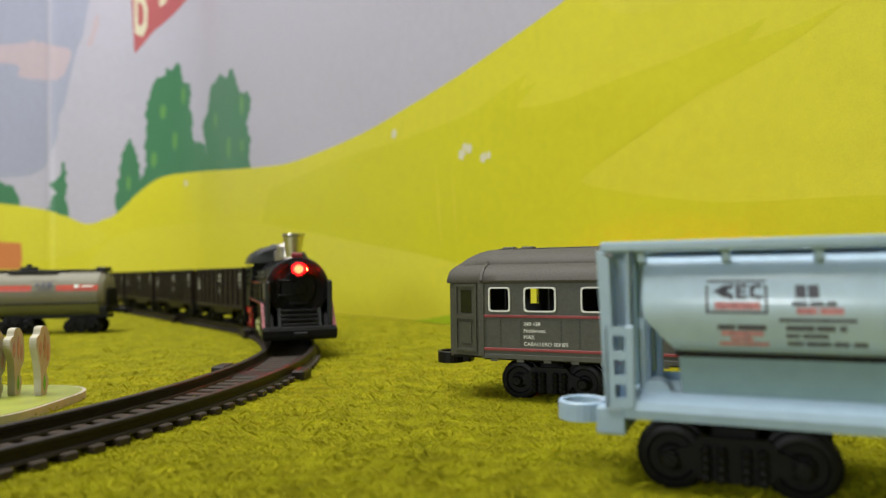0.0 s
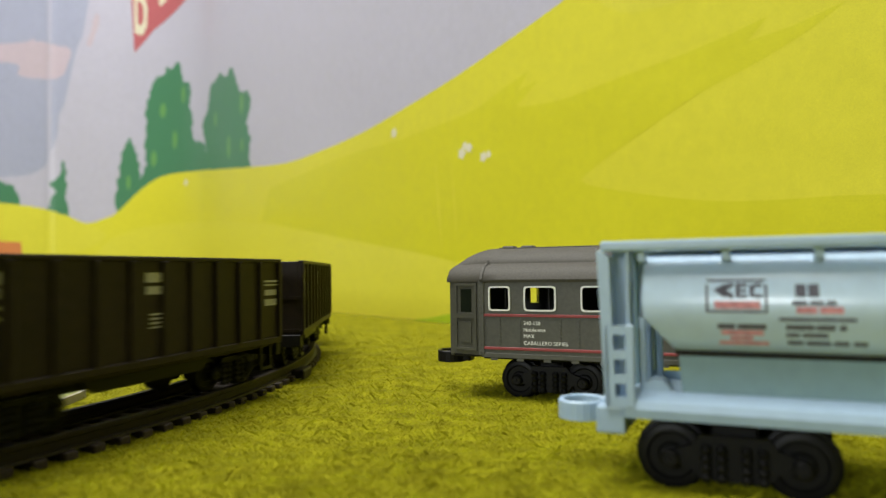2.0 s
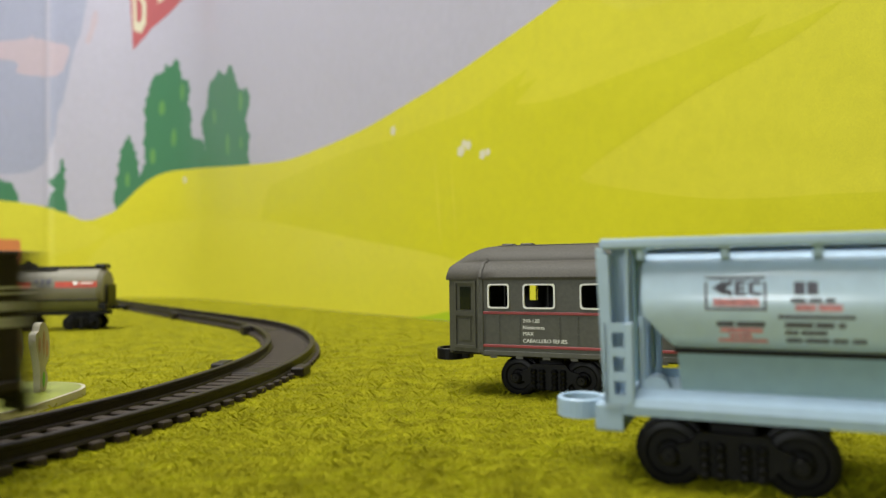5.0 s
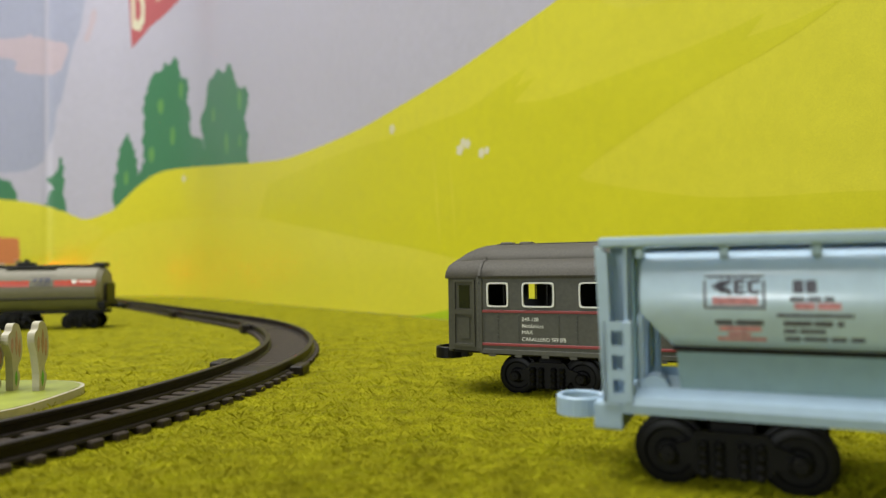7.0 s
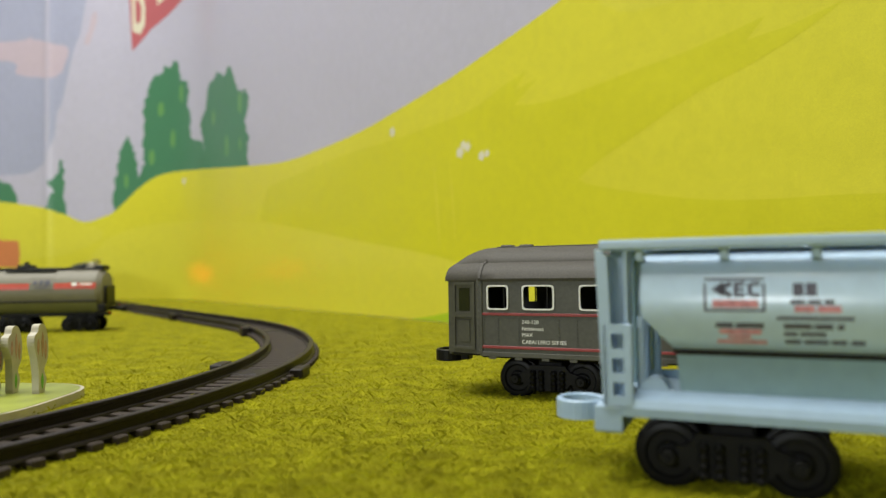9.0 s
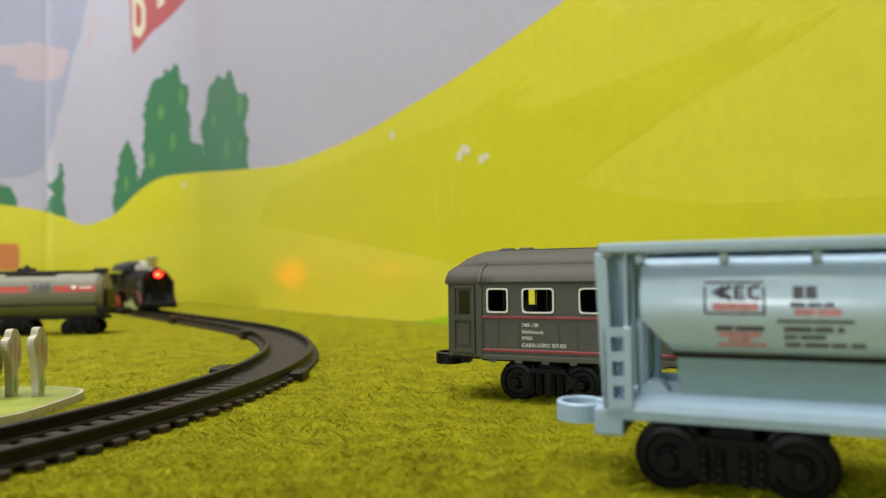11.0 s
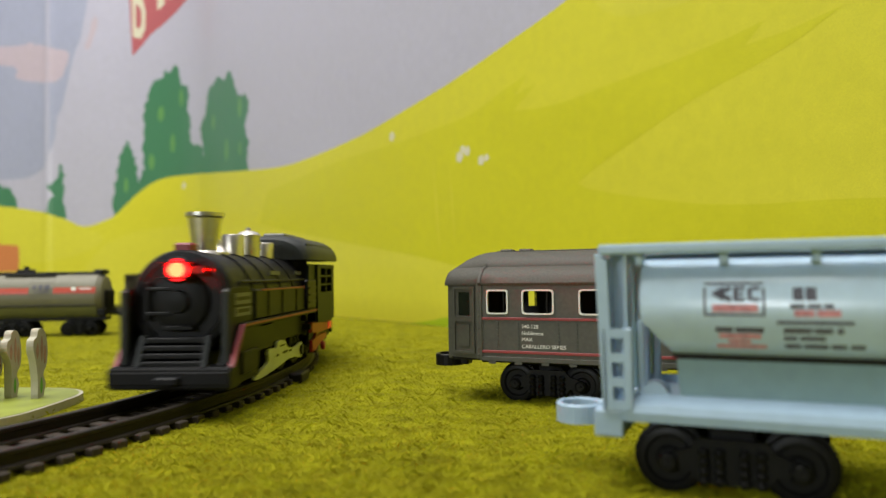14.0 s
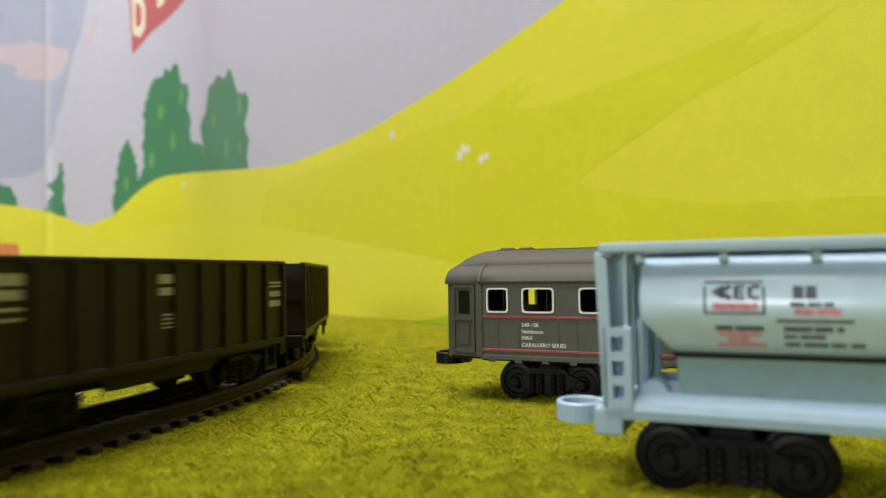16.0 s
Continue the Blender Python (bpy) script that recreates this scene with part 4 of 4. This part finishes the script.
    truck(c, 22, 5.2, 15, 9, 0.0)
    truck(c, -22, 5.2, 15, 9, 0.0)
    c.matrix_world = Matrix.Translation((-281 * MM, 500 * MM, 0)) @ Matrix.Rotation(radians(8), 4, "Z")
    return c


# ---- cut-out board toy ----
def cutout_stand():
    c = thing("cutout_stand", "cream board stand with upright cut-out flowers on a rounded base", "toy stand")
    bm = B()
    def oblong(grow):
        """The base's outline: a wide board with one pair of tight and one of easy corners."""
        out = []
        for k in range(64):
            a = 2 * math.pi * k / 64
            e = 0.5 if math.cos(a) > 0 else 0.8
            out.append((-8 + (55.5 + grow) * math.copysign(abs(math.cos(a)) ** e, math.cos(a)), -9 + (33 + grow) * math.copysign(abs(math.sin(a)) ** e, math.sin(a))))
        return out
    prism(bm, oblong(0), 0, 2.6, "xy")
    part("base", bm, BOARD, c)
    bm = B()
    prism(bm, oblong(-1.0), 2.6, 2.75, "xy")
    part("base_print", bm, BASEPRINT, c, "yellow-green printed top")

    def tulip(x, y, turn, h, w, lean):
        k = h / 24.0
        out = smooth_line([(-1.3, 2.6), (-1.5, 8 * k), (-2.0 - lean, 14 * k), (-w, 18 * k), (-w * 0.95, 21 * k), (-w * 0.55, 22 * k), (-w * 0.35, 24 * k), (w * 0.2, 24.4 * k), (w * 0.7, 22.5 * k), (w, 18 * k),
                           (w * 0.9, 13 * k), (1.8, 10 * k), (3.2, 7 * k), (2.6, 4.5 * k), (1.6, 2.6)], True, 3)
        bm = B()
        prism(bm, out, -1.1, 1.1)
        m = Matrix.Translation((x, y, 0)) @ Matrix.Rotation(radians(turn), 4, "Z")
        bm.transform(m)
        f = part("cutout", bm, BOARD, c)
        for s in (-1, 1):
            for xx, z0, z1, mt in ((-w * 0.45, 15, 20, PINKPRINT), (w * 0.15, 14, 22, PINKPRINT), (w * 0.6, 13, 19, PINKPRINT), (0.6, 4, 9, GREENPRINT)):
                bm = B()
                prism(bm, smooth_line([(xx, z0 * k), (xx - 0.8, (z0 + z1) / 2 * k), (xx, z1 * k), (xx + 0.8, (z0 + z1) / 2 * k)], True, 4), *sorted((s * 1.1, s * 1.16)))
                bm.transform(m)
                part("petal_print", bm, mt, f)
    tulip(36.0, 1.0, 94, 24.2, 4.4, 0.8)
    tulip(27.0, 2.0, 97, 23.6, 4.6, 0.2)
    tulip(24.5, -4.0, 93, 20.5, 4.6, 0.4)
    tulip(16.0, 8.0, 80, 23.0, 4.6, 0.4)
    bm = B()
    prism(bm, smooth_line([(17, 2.6), (16, 7), (18, 11), (21, 10), (24, 8.5), (25, 5), (24.5, 2.6)], True, 4), -5.2, -3.8)
    part("bush_cutout", bm, GREENPRINT, c, "bright green bush cut-out")
    c.matrix_world = Matrix.Translation((-165 * MM, 220.5 * MM, 0))
    return c


# ---- the train ----
def gondola():
    c = thing("gondola_wagon", "brown-black ribbed open wagon with worn white print", "wagon", "wagons of the train")
    for s in (-1, 1):
        bm = B()
        block(bm, -55, 55, *sorted((s * 16.2, s * 17.2)), 18.0, 44.0)
        block(bm, -55, 55, *sorted((s * 15.8, s * 18.0)), 43.4, 44.6, 0.25)
        block(bm, -55, 55, *sorted((s * 16.0, s * 18.0)), 17.6, 19.6, 0.25)
        part("side_wall", bm, WAGON, c)
        for k in range(11):
            bm = B()
            x = -54 + k * 10.8
            block(bm, x - 0.9, x + 0.9, *sorted((s * 17.2, s * 18.2)), 19.4, 43.5, 0.25)
            part("rib", bm, WAGON, c)
        for q in ((45.2, 53.0, 38.6, 41.0), (45.4, 52.4, 35.8, 37.8), (45.2, 53.0, 33.6, 34.3), (45.2, 53.0, 31.6, 32.2), (-1.4, 6.2, 38.2, 40.6), (0.4, 6.0, 35.2, 37.2), (-1.6, 4.6, 30.0, 30.5), (-1.6, 4.6, 28.9, 29.4), (-1.6, 4.6, 27.8, 28.3), (-1.6, 4.6, 26.8, 27.2),
                  (-54.0, -45.8, 37.2, 37.8), (-54.0, -45.8, 36.1, 36.6), (-52.6, -46.0, 33.0, 34.8), (-52.6, -46.0, 29.8, 31.8)):
            bm = B()
            block(bm, q[0], q[1], *sorted((s * 17.2, s * 17.3)), q[2], q[3])
            part("print_bar", bm, LETTER, c, "worn white print")
    for way in (-1, 1):
        bm = B()
        block(bm, *sorted((way * 53.8, way * 55)), -16.2, 16.2, 18.0, 44.2, 0.2)
        block(bm, *sorted((way * 55, way * 55.6)), -17, 17, 30.6, 31.6)
        block(bm, *sorted((way * 55, way * 55.6)), -17, 17, 19, 20)
        part("end_wall", bm, WAGON, c)
        bm = B()
        block(bm, *sorted((way * 53.0, way * 55.8)), -17, 17, 13.6, 18.0, 0.3)
        part("buffer_beam", bm, BLACK, c)
        bm = B()
        block(bm, *sorted((way * 55, way * 62)), -1.8, 1.8, 11.4, 14.0, 0.3)
        lathe(bm, [(10.4, 2.6), (14.6, 2.6)], "z", (way * 61, 0, 0), 12)
        part("coupler", bm, BLACK, c)
    for s in (-1, 1):
        for x in (-48, 48):
            bm = B()
            block(bm, x - 3.2, x + 3.2, *sorted((s * 15.2, s * 16.6)), 9.6, 10.6, 0.2)
            for q in (-3.0, 2.2):
                block(bm, x + q, x + q + 0.8, *sorted((s * 15.4, s * 16.4)), 10.4, 17.8)
            part("step", bm, BLACK, c)
        bm = B()
        prism(bm, [(-24, 17.6), (24, 17.6), (19, 13.2), (-19, 13.2)], *sorted((s * 12.2, s * 14.0)))
        part("sill_truss", bm, BLACK, c)
    bm = B()
    block(bm, -54, 54, -16, 16, 16.6, 18.6, 0.2)
    part("floor", bm, WAGON, c)
    bm = B()
    block(bm, -26, 26, -8, 8, 13.2, 16.8, 0.4)
    block(bm, -10, 10, -12, 12, 13.6, 16.8, 0.4)
    part("underframe", bm, BLACK, c)
    truck(c, 36, 4.9, 17, 9.6, 5.7)
    truck(c, -36, 4.9, 17, 9.6, 5.7)
    return c


def engine():
    c = thing("steam_locomotive", "black toy steam locomotive with chrome chimney, red lining and red lamp", "locomotive")

    def turned(name, rings, at, material, parent, label="", n=28):
        return part(name, lathe(B(), rings, "z", at, n), material, parent, label, smooth=True)

    def slab(name, q, material, parent, label="", bevel=0.0):
        return part(name, block(B(), *q, bevel), material, parent, label)

    bm = B()
    rings = [(-24, 14.6), (57.5, 14.6), (58.2, 15.0), (62.6, 15.0), (63.6, 14.4), (64.0, 12.2), (63.2, 11.8), (63.2, 8.6), (64.6, 8.0), (65.2, 5.2), (65.2, 3.4), (66.6, 3.0), (66.8, 0.6)]
    lathe(bm, rings, "x", (0, 0, 33.2), 48)
    boiler = part("boiler", bm, ENGINE, c, smooth=True)
    for x in (-18, -3, 13, 29, 43):
        bm = B()
        lathe(bm, [(x, 14.4), (x, 14.95), (x + 1.4, 14.95), (x + 1.4, 14.4)], "x", (0, 0, 33.2), 48)
        part("boiler_band", bm, ENGINE, boiler)
    # chimney, bell, sand boxes, dome
    turned("chimney", [(45.5, 5.4), (47.4, 4.6), (48.4, 3.7), (58.4, 5.0), (59.0, 5.7), (60.2, 5.7), (60.2, 4.8), (55, 4.2)], (46.2, 0, 0), CHROME, c, "flared dull chrome chimney", 32)
    turned("bell", [(46, 3.6), (48.2, 3.6), (49.2, 2.6), (50.8, 1.0), (52.0, 0.8), (52.4, 0.3)], (35.0, 0, 0), CHROME, c, "small chrome bell", 20)
    for x, r, top in ((21.6, 3.9, 54.8), (-11.5, 4.5, 53.4)):
        turned("sand_box", [(45.5, r * 0.96), (top - 0.8, r), (top, r * 0.88), (top, r * 0.2)], (x, 0, 0), CHROME, c, "chrome sand box", 24)
    turned("steam_dome", [(45.5, 4.2), (49.6, 4.2), (49.6, 4.6), (50.3, 4.6), (50.3, 4.1), (52.2, 4.1), (52.2, 4.6), (52.9, 4.6), (52.9, 4.1), (54.8, 4.1), (54.8, 4.7), (55.4, 4.7), (56.6, 3.2), (57.2, 1.2), (58.2, 0.9), (58.4, 0.2)],
           (5.6, 0, 0), CHROME, c, "ringed chrome steam dome")
    # lamp between the lips of its hood
    bm = B()
    lathe(bm, [(60.5, 4.0), (65.6, 3.8), (66.0, 3.5), (65.8, 2.0), (65.4, 1.8)], "x", (0, 0, 42.3), 24)
    block(bm, 65.2, 70.4, -4.6, 4.6, 44.3, 44.8, 0.15)
    block(bm, 65.2, 70.4, -4.6, 4.6, 39.8, 40.3, 0.15)
    lamp = part("headlamp", bm, ENGINE, c, smooth=True)
    # glowing ring added to draw the red halo round the bulb
    bm = B()
    lathe(bm, [(65.4, 2.1), (66.4, 2.1), (66.7, 2.5), (66.4, 3.3), (65.4, 3.3)], "x", (0, 0, 42.3), 24)
    part("lamp_halo", bm, HALO, lamp, "glowing red ring standing for the lamp's halo")
    bm = B()
    lathe(bm, [(65.3, 2.0), (67.6, 1.95), (69.0, 1.4), (69.6, 0.3)], "x", (0, 0, 42.3), 20)
    part("lamp_bulb", bm, LED, lamp, "glowing red lamp", smooth=True)
    # an added emitter in a narrow tunnel throws a flat red streak sideways
    bm = B()
    for z0, z1 in ((41.2, 41.9), (42.6, 43.3)):
        block(bm, 63.9, 66.6, 3.9, 8.2, z0, z1)
    for x0, x1 in ((63.4, 63.9), (66.6, 67.1)):
        block(bm, x0, x1, 3.9, 8.2, 41.2, 43.3)
    part("emitter_tunnel", bm, ENGINE, lamp)
    slab("side_emitter", (64.0, 66.5, 3.95, 4.15, 41.95, 42.55), SIDE_EMITTER, lamp, "thin red emitter added to streak the banner")
    slab("marker_lamp", (57.6, 62.8, -2.6, 2.6, 46.8, 50.2), LINING, c, "red marker lamp block", 0.6)
    # smokebox door: hinge bar, straps and a ring handle
    bm = B()
    block(bm, 64.4, 66.0, -4.4, 4.4, 25.2, 26.4, 0.2)
    for z in (29.4, 36.4):
        block(bm, 64.2, 65.4, -9.4, -2.0, z, z + 1.0, 0.2)
    block(bm, 64.2, 65.2, -10.0, -8.8, 28, 39, 0.2)
    part("smokebox_door", bm, ENGINE, boiler)
    bm = B()
    for k in range(12):
        a = 2 * math.pi * k / 12
        r = bmesh.ops.create_icosphere(bm, subdivisions=1, radius=0.55)
        bmesh.ops.translate(bm, vec=(63.6, 13.2 * math.cos(a), 33.2 + 13.2 * math.sin(a)), verts=r["verts"])
    part("rivets", bm, ENGINE, boiler)
    # front beam and steps
    bm = B()
    prism(bm, [(64, 9.2), (71.2, 9.2), (72.2, 10.4), (72.2, 14.4), (71.4, 15.5), (64, 15.5)], -17.2, 17.2)
    bmesh.ops.bevel(bm, geom=bm.edges[:], offset=0.5, segments=2, affect="EDGES")
    part("buffer_beam", bm, ENGINE, c)
    slab("coupler", (71.8, 74.0, -3.4, 3.4, 10.6, 13.0), ENGINE, c, "", 0.5)
    for k in range(4):
        slab("front_step", (66.6 - k * 0.9, 70.4 - k * 0.9, -8.6, 8.6, 15.4 + k * 2.1, 16.9 + k * 2.1), ENGINE, c, "", 0.25)
    for s in (-1, 1):
        def side(name, x0, x1, y0, y1, z0, z1, material, parent=c, label="", bevel=0.0):
            return slab(name, (x0, x1, *sorted((s * y0, s * y1)), z0, z1), material, parent, label, bevel)

        bm = B()
        prism(bm, [(71.2, 15.4), (67.6, 23.8), (65.8, 23.8), (65.8, 21.6), (69.0, 15.4)], *sorted((s * 8.7, s * 10.0)))
        part("step_side", bm, ROOF, c, "grey edge of the front steps")
        bm = B()
        prism(bm, [(67.6, 15.4), (67.4, 36.0), (66.6, 37.0), (52, 37.0), (45, 35.6), (44, 26), (50, 15.4)], *sorted((s * 14.0, s * 15.2)))
        part("smoke_deflector", bm, ENGINE, c)
        side("deflector_edge", 66.6, 68.4, 13.4, 15.6, 15.4, 36.6, ROOF, c, "grey front edge of the smoke deflector", 0.5)
        side("name_plate", 48.4, 62.6, 15.2, 15.45, 32.1, 35.4, PLATE, c, "worn grey plate")
        side("name_plate", 48.4, 62.4, 15.2, 15.45, 28.6, 31.2, PLATE, c, "worn grey plate")
        for x0, x1, z in ((50.0, 53.6, 33.2), (54.4, 57.4, 33.2), (58.2, 61.2, 33.2), (50.4, 60.6, 29.6)):
            side("plate_print", x0, x1, 15.45, 15.55, z, z + 1.1, BLACK)
        # running board, tank, linings
        side("running_board", -30, 58, 13.0, 16.9, 25.0, 26.6, ENGINE, c, "", 0.2)
        side("side_tank", -28, 46, 13.8, 16.0, 26.6, 36.2, ENGINE, c, "", 0.6)
        for x in (-2, 16, 32):
            side("tank_strap", x, x + 1.2, 16.0, 16.35, 27.0, 35.4, ENGINE)
        side("lining", -12.5, 40, 16.0, 16.4, 35.5, 36.1, LINING, c, "thin red line")
        bm = B()
        block(bm, -30.5, 58, *sorted((s * 16.9, s * 17.2)), 25.6, 26.3)
        part("lining", bm, LINING, c, "dark red edge line")
        bm = B()
        prism(bm, [(58, 25.6), (58, 26.3), (59.4, 26.3), (69.6, 15.0), (67.6, 15.0), (58.9, 25.6)], *sorted((s * 15.8, s * 17.2)))
        part("sloping_lining", bm, LINING, c, "dark red edge sloping to the beam")
        bm = B()
        prism(bm, [(58.6, 25.2), (67.2, 15.4), (66.0, 9.6), (44, 9.6), (42, 25.2)], *sorted((s * 12.0, s * 16.0)))
        part("cylinder_block", bm, ENGINE, c)
        side("cylinder_cover", 46, 60, 16.0, 16.7, 11.5, 18.5, ENGINE, c, "", 0.5)
        side("valve_box", 26, 43, 12.0, 15.6, 16.5, 24.8, ENGINE, c, "", 0.6)
        side("frame_skirt", -26, 44, 8, 13.2, 17, 25, ENGINE, c, "", 0.3)
        for x0, x1 in ((-24, -12), (10, 21)):
            side("boiler_plate", x0, x1, 12.2, 13.0, 40.6, 42.0, PLATE, boiler)
        bm = B()
        lathe(bm, [(-20, 0.45), (56, 0.45)], "x", (0, s * 14.6, 38.6), 8)
        part("handrail", bm, ENGINE, boiler)
        # wheels and the cream rod bracket
        for x in (-13, 5, 23):
            w = wheel_mesh(7.0, 2.8)
            if s < 0:
                bmesh.ops.scale(w, vec=(1, -1, 1), verts=w.verts)
            wheel = part("driving_wheel", w, BLACK, c, smooth=True)
            wheel.location = (x * MM, s * 11.5 * MM, 12.7 * MM)
            bm = B()
            for k in range(10):
                a = 2 * math.pi * k / 10
                bmesh.ops.create_cube(bm, size=1, matrix=Matrix.Rotation(a, 4, "Y") @ Matrix.Translation((3.6, s * 0.5, 0)) @ Matrix.Diagonal((3.4, 0.7, 0.7, 1)))
            part("spoke", bm, BLACK, wheel)
            WHEELS.append((wheel, (x, s * 11.5, 12.7), 7.0))
        bm = B()
        body = smooth_line([(-16.0, 11.4), (-14.6, 13.8), (-11.4, 14.0), (-4, 13.0), (5, 14.2), (9, 16.6), (13, 17.4), (18, 17.0), (19.6, 15.2), (28.6, 15.6), (28.8, 11.6), (36, 10.0), (42, 8.4), (41.4, 7.4), (30, 7.6), (18, 8.4), (6, 9.6), (-4, 9.4), (-11, 8.4), (-14.8, 9.0)], True, 3)
        prism(bm, body, *sorted((s * 13.6, s * 14.6)))
        rod = part("rod_bracket", bm, CREAM, c, "cream rod bracket")
        for x0, x1, z0, z1 in ((1, 4, 12.2, 13.0), (6, 12, 12.4, 13.2), (17, 20, 12.2, 13.0), (9, 15, 15.2, 15.7)):
            side("slot", x0, x1, 14.6, 14.75, z0, z1, BLACK, rod)
        bm = B()
        lathe(bm, [(0, 2.0), (0.8, 2.0), (0.8, 1.0)], "y", n=16)
        if s < 0:
            bmesh.ops.scale(bm, vec=(1, -1, 1), verts=bm.verts)
        bmesh.ops.translate(bm, vec=(-13, s * 14.6, 11.2), verts=bm.verts)
        part("crank_pin", bm, BLACK, rod)
        # red frame below the cab
        bm = B()
        prism(bm, [(-23, 21.0), (-53, 19.2), (-53, 16.2), (-38, 16.0), (-23.6, 16.8)], *sorted((s * 15.2, s * 16.6)))
        prism(bm, [(-24.4, 13.6), (-38, 14.8), (-50, 15.0), (-50, 12.8), (-40, 11.6), (-30, 9.2), (-25, 9.0)], *sorted((s * 15.2, s * 16.4)))
        prism(bm, [(-34, 16.6), (-38, 16.6), (-34, 13.4), (-30, 13.4)], *sorted((s * 15.0, s * 16.0)))
        red = part("red_frame", bm, RED, c, "red truss frame below the cab")
        bm = B()
        lathe(bm, [(0, 1.9), (1.2, 1.9), (1.6, 1.2)], "y", n=14)
        if s < 0:
            bmesh.ops.scale(bm, vec=(1, -1, 1), verts=bm.verts)
        bmesh.ops.translate(bm, vec=(-44, s * 15.6, 9.8), verts=bm.verts)
        part("axle_cap", bm, RED, red)
        # the reflector's brightness is a faint emission in its material
        side("reflector", -59.2, -52.6, 15.2, 17.0, 16.2, 19.4, TAIL, c, "red reflector block, brightened by a slight glow of its own", 0.4)
        for x in (-34, -50):
            w = wheel_mesh(4.6, 2.6)
            if s < 0:
                bmesh.ops.scale(w, vec=(1, -1, 1), verts=w.verts)
            bmesh.ops.translate(w, vec=(x, s * 11.5, 10.4), verts=w.verts)
            part("trailing_wheel", w, BLACK, c, smooth=True)
        # cab side with a six-light window
        bm = B()
        y = sorted((s * 16.2, s * 17.2))
        inner = sorted((s * 16.25, s * 17.15))
        block(bm, -63, -31, *y, 20.6, 33.0)
        block(bm, -63, -31, *y, 43.4, 45.0)
        block(bm, -62.95, -58.2, *inner, 32.8, 43.6)
        block(bm, -37.0, -31.05, *inner, 32.8, 43.6)
        cab_side = part("cab_side", bm, CAB, c, "dark green-black cab side")
        slab("window_post", (-48.4, -46.8, *inner, 32.9, 43.5), CAB, cab_side)
        for z0, z1 in ((35.9, 36.7), (39.6, 40.4)):
            for x0, x1 in ((-58.3, -48.3), (-46.9, -36.9)):
                slab("glazing_bar", (x0, x1, *sorted((s * 16.4, s * 17.0)), z0, z1), CAB, cab_side)
        side("cab_front_side", -31, -19.5, 15.2, 16.3, 26.6, 45.0, CAB, c, "dark cab side ahead of the window")
        side("step_box", -28, -14.4, 15.6, 17.2, 27.0, 38.4, ENGINE, c, "", 0.4)
        for z in (29.4, 32.2, 35.0):
            side("step_tread", -27, -15.4, 17.2, 17.7, z, z + 0.7, ENGINE)
        side("cab_skirt", -62, -24, 14.0, 15.0, 13.0, 21.0, BLACK)
    bm = B()
    block(bm, -62.9, -61.9, -16.2, 16.2, 14, 44.9)
    block(bm, -21, -19.6, -15.2, 15.2, 22, 47.4)
    block(bm, -61.9, -21, -16.2, 16.2, 18.4, 20.6)
    block(bm, -36, -35, -15, 15, 20.6, 44.4)
    part("cab_wall", bm, ENGINE, c)
    slab("chassis", (-60, 64, -7, 7, 9.8, 19), BLACK, c, "", 0.5)
    # cab roof: a long rounded hood, open underneath behind
    bm = B()
    rows = []
    for x, sc in ((-70.6, 0.93), (-70.0, 0.985), (-68.6, 1.0), (-30, 1.0), (-24, 0.985), (-20, 0.94), (-18, 0.88), (-17.0, 0.80)):
        prof = []
        for k in range(17):
            a = math.pi * k / 16
            prof.append((17.6 * sc * math.copysign(abs(math.cos(a)) ** 0.8, math.cos(a)), 46.7 + 10.4 * sc * math.sin(a) ** 0.95 if 0 < k < 16 else 46.7))
        rows.append([bm.verts.new((x, p, q)) for p, q in prof])
    for a, b in zip(rows[:-1], rows[1:]):
        for j in range(16):
            bm.faces.new((a[j], b[j], b[j + 1], a[j + 1]))
        bm.faces.new((a[16], b[16], b[0], a[0]))
    bm.faces.new(rows[0])
    bm.faces.new(rows[-1][::-1])
    roof = part("cab_roof", bm, ROOF, c, "slate grey rounded cab roof", smooth=True)
    slab("roof_hatch", (-46, -26, -4.6, 4.6, 56.4, 58.0), PLATE, roof, "pale roof hatch", 0.6)
    bm = B()
    lathe(bm, [(-67.6, 4.4), (-66, 6.2), (-52, 6.2), (-50, 4.4)], "x", (0, 0, 52.2), 28)
    part("roof_hood", bm, ROOF, roof, smooth=True)
    for s in (-1, 1):
        slab("roof_rib", (-69.4, -22, *sorted((s * 14.3, s * 14.9)), 52.6, 53.3), ROOF, roof)
    slab("coupler", (-67.5, -62, -1.8, 1.8, 11.4, 14.0), BLACK, c, "", 0.3)
    return c


WHEELS = []
room()
banner()
coach()
hopper_car()
tank_car()
cutout_stand()
TRAIN = [(engine(), 57.0, 58.0)]
first = gondola()
for i in range(4):
    TRAIN.append((first if i == 0 else copy_thing(first, Matrix()), 126.0 + 124.0 * i + 53.0, 72.0))
track()
fibres()


def spin(wheel, place, r):
    """Key a driving wheel to roll with the engine."""
    rows = []
    for i in range(481):
        t = i / 30.0
        a = (head_at(t) - head_at(0)) / r
        rows.append((t, Matrix.Translation([q * MM for q in place]) @ Matrix.Rotation(a, 4, "Y")))
    walk(wheel, rows)


def motions():
    for ob, behind, base in TRAIN:
        ride(ob, behind, base)
    for wheel, place, r in WHEELS:
        spin(wheel, place, r)


motions()
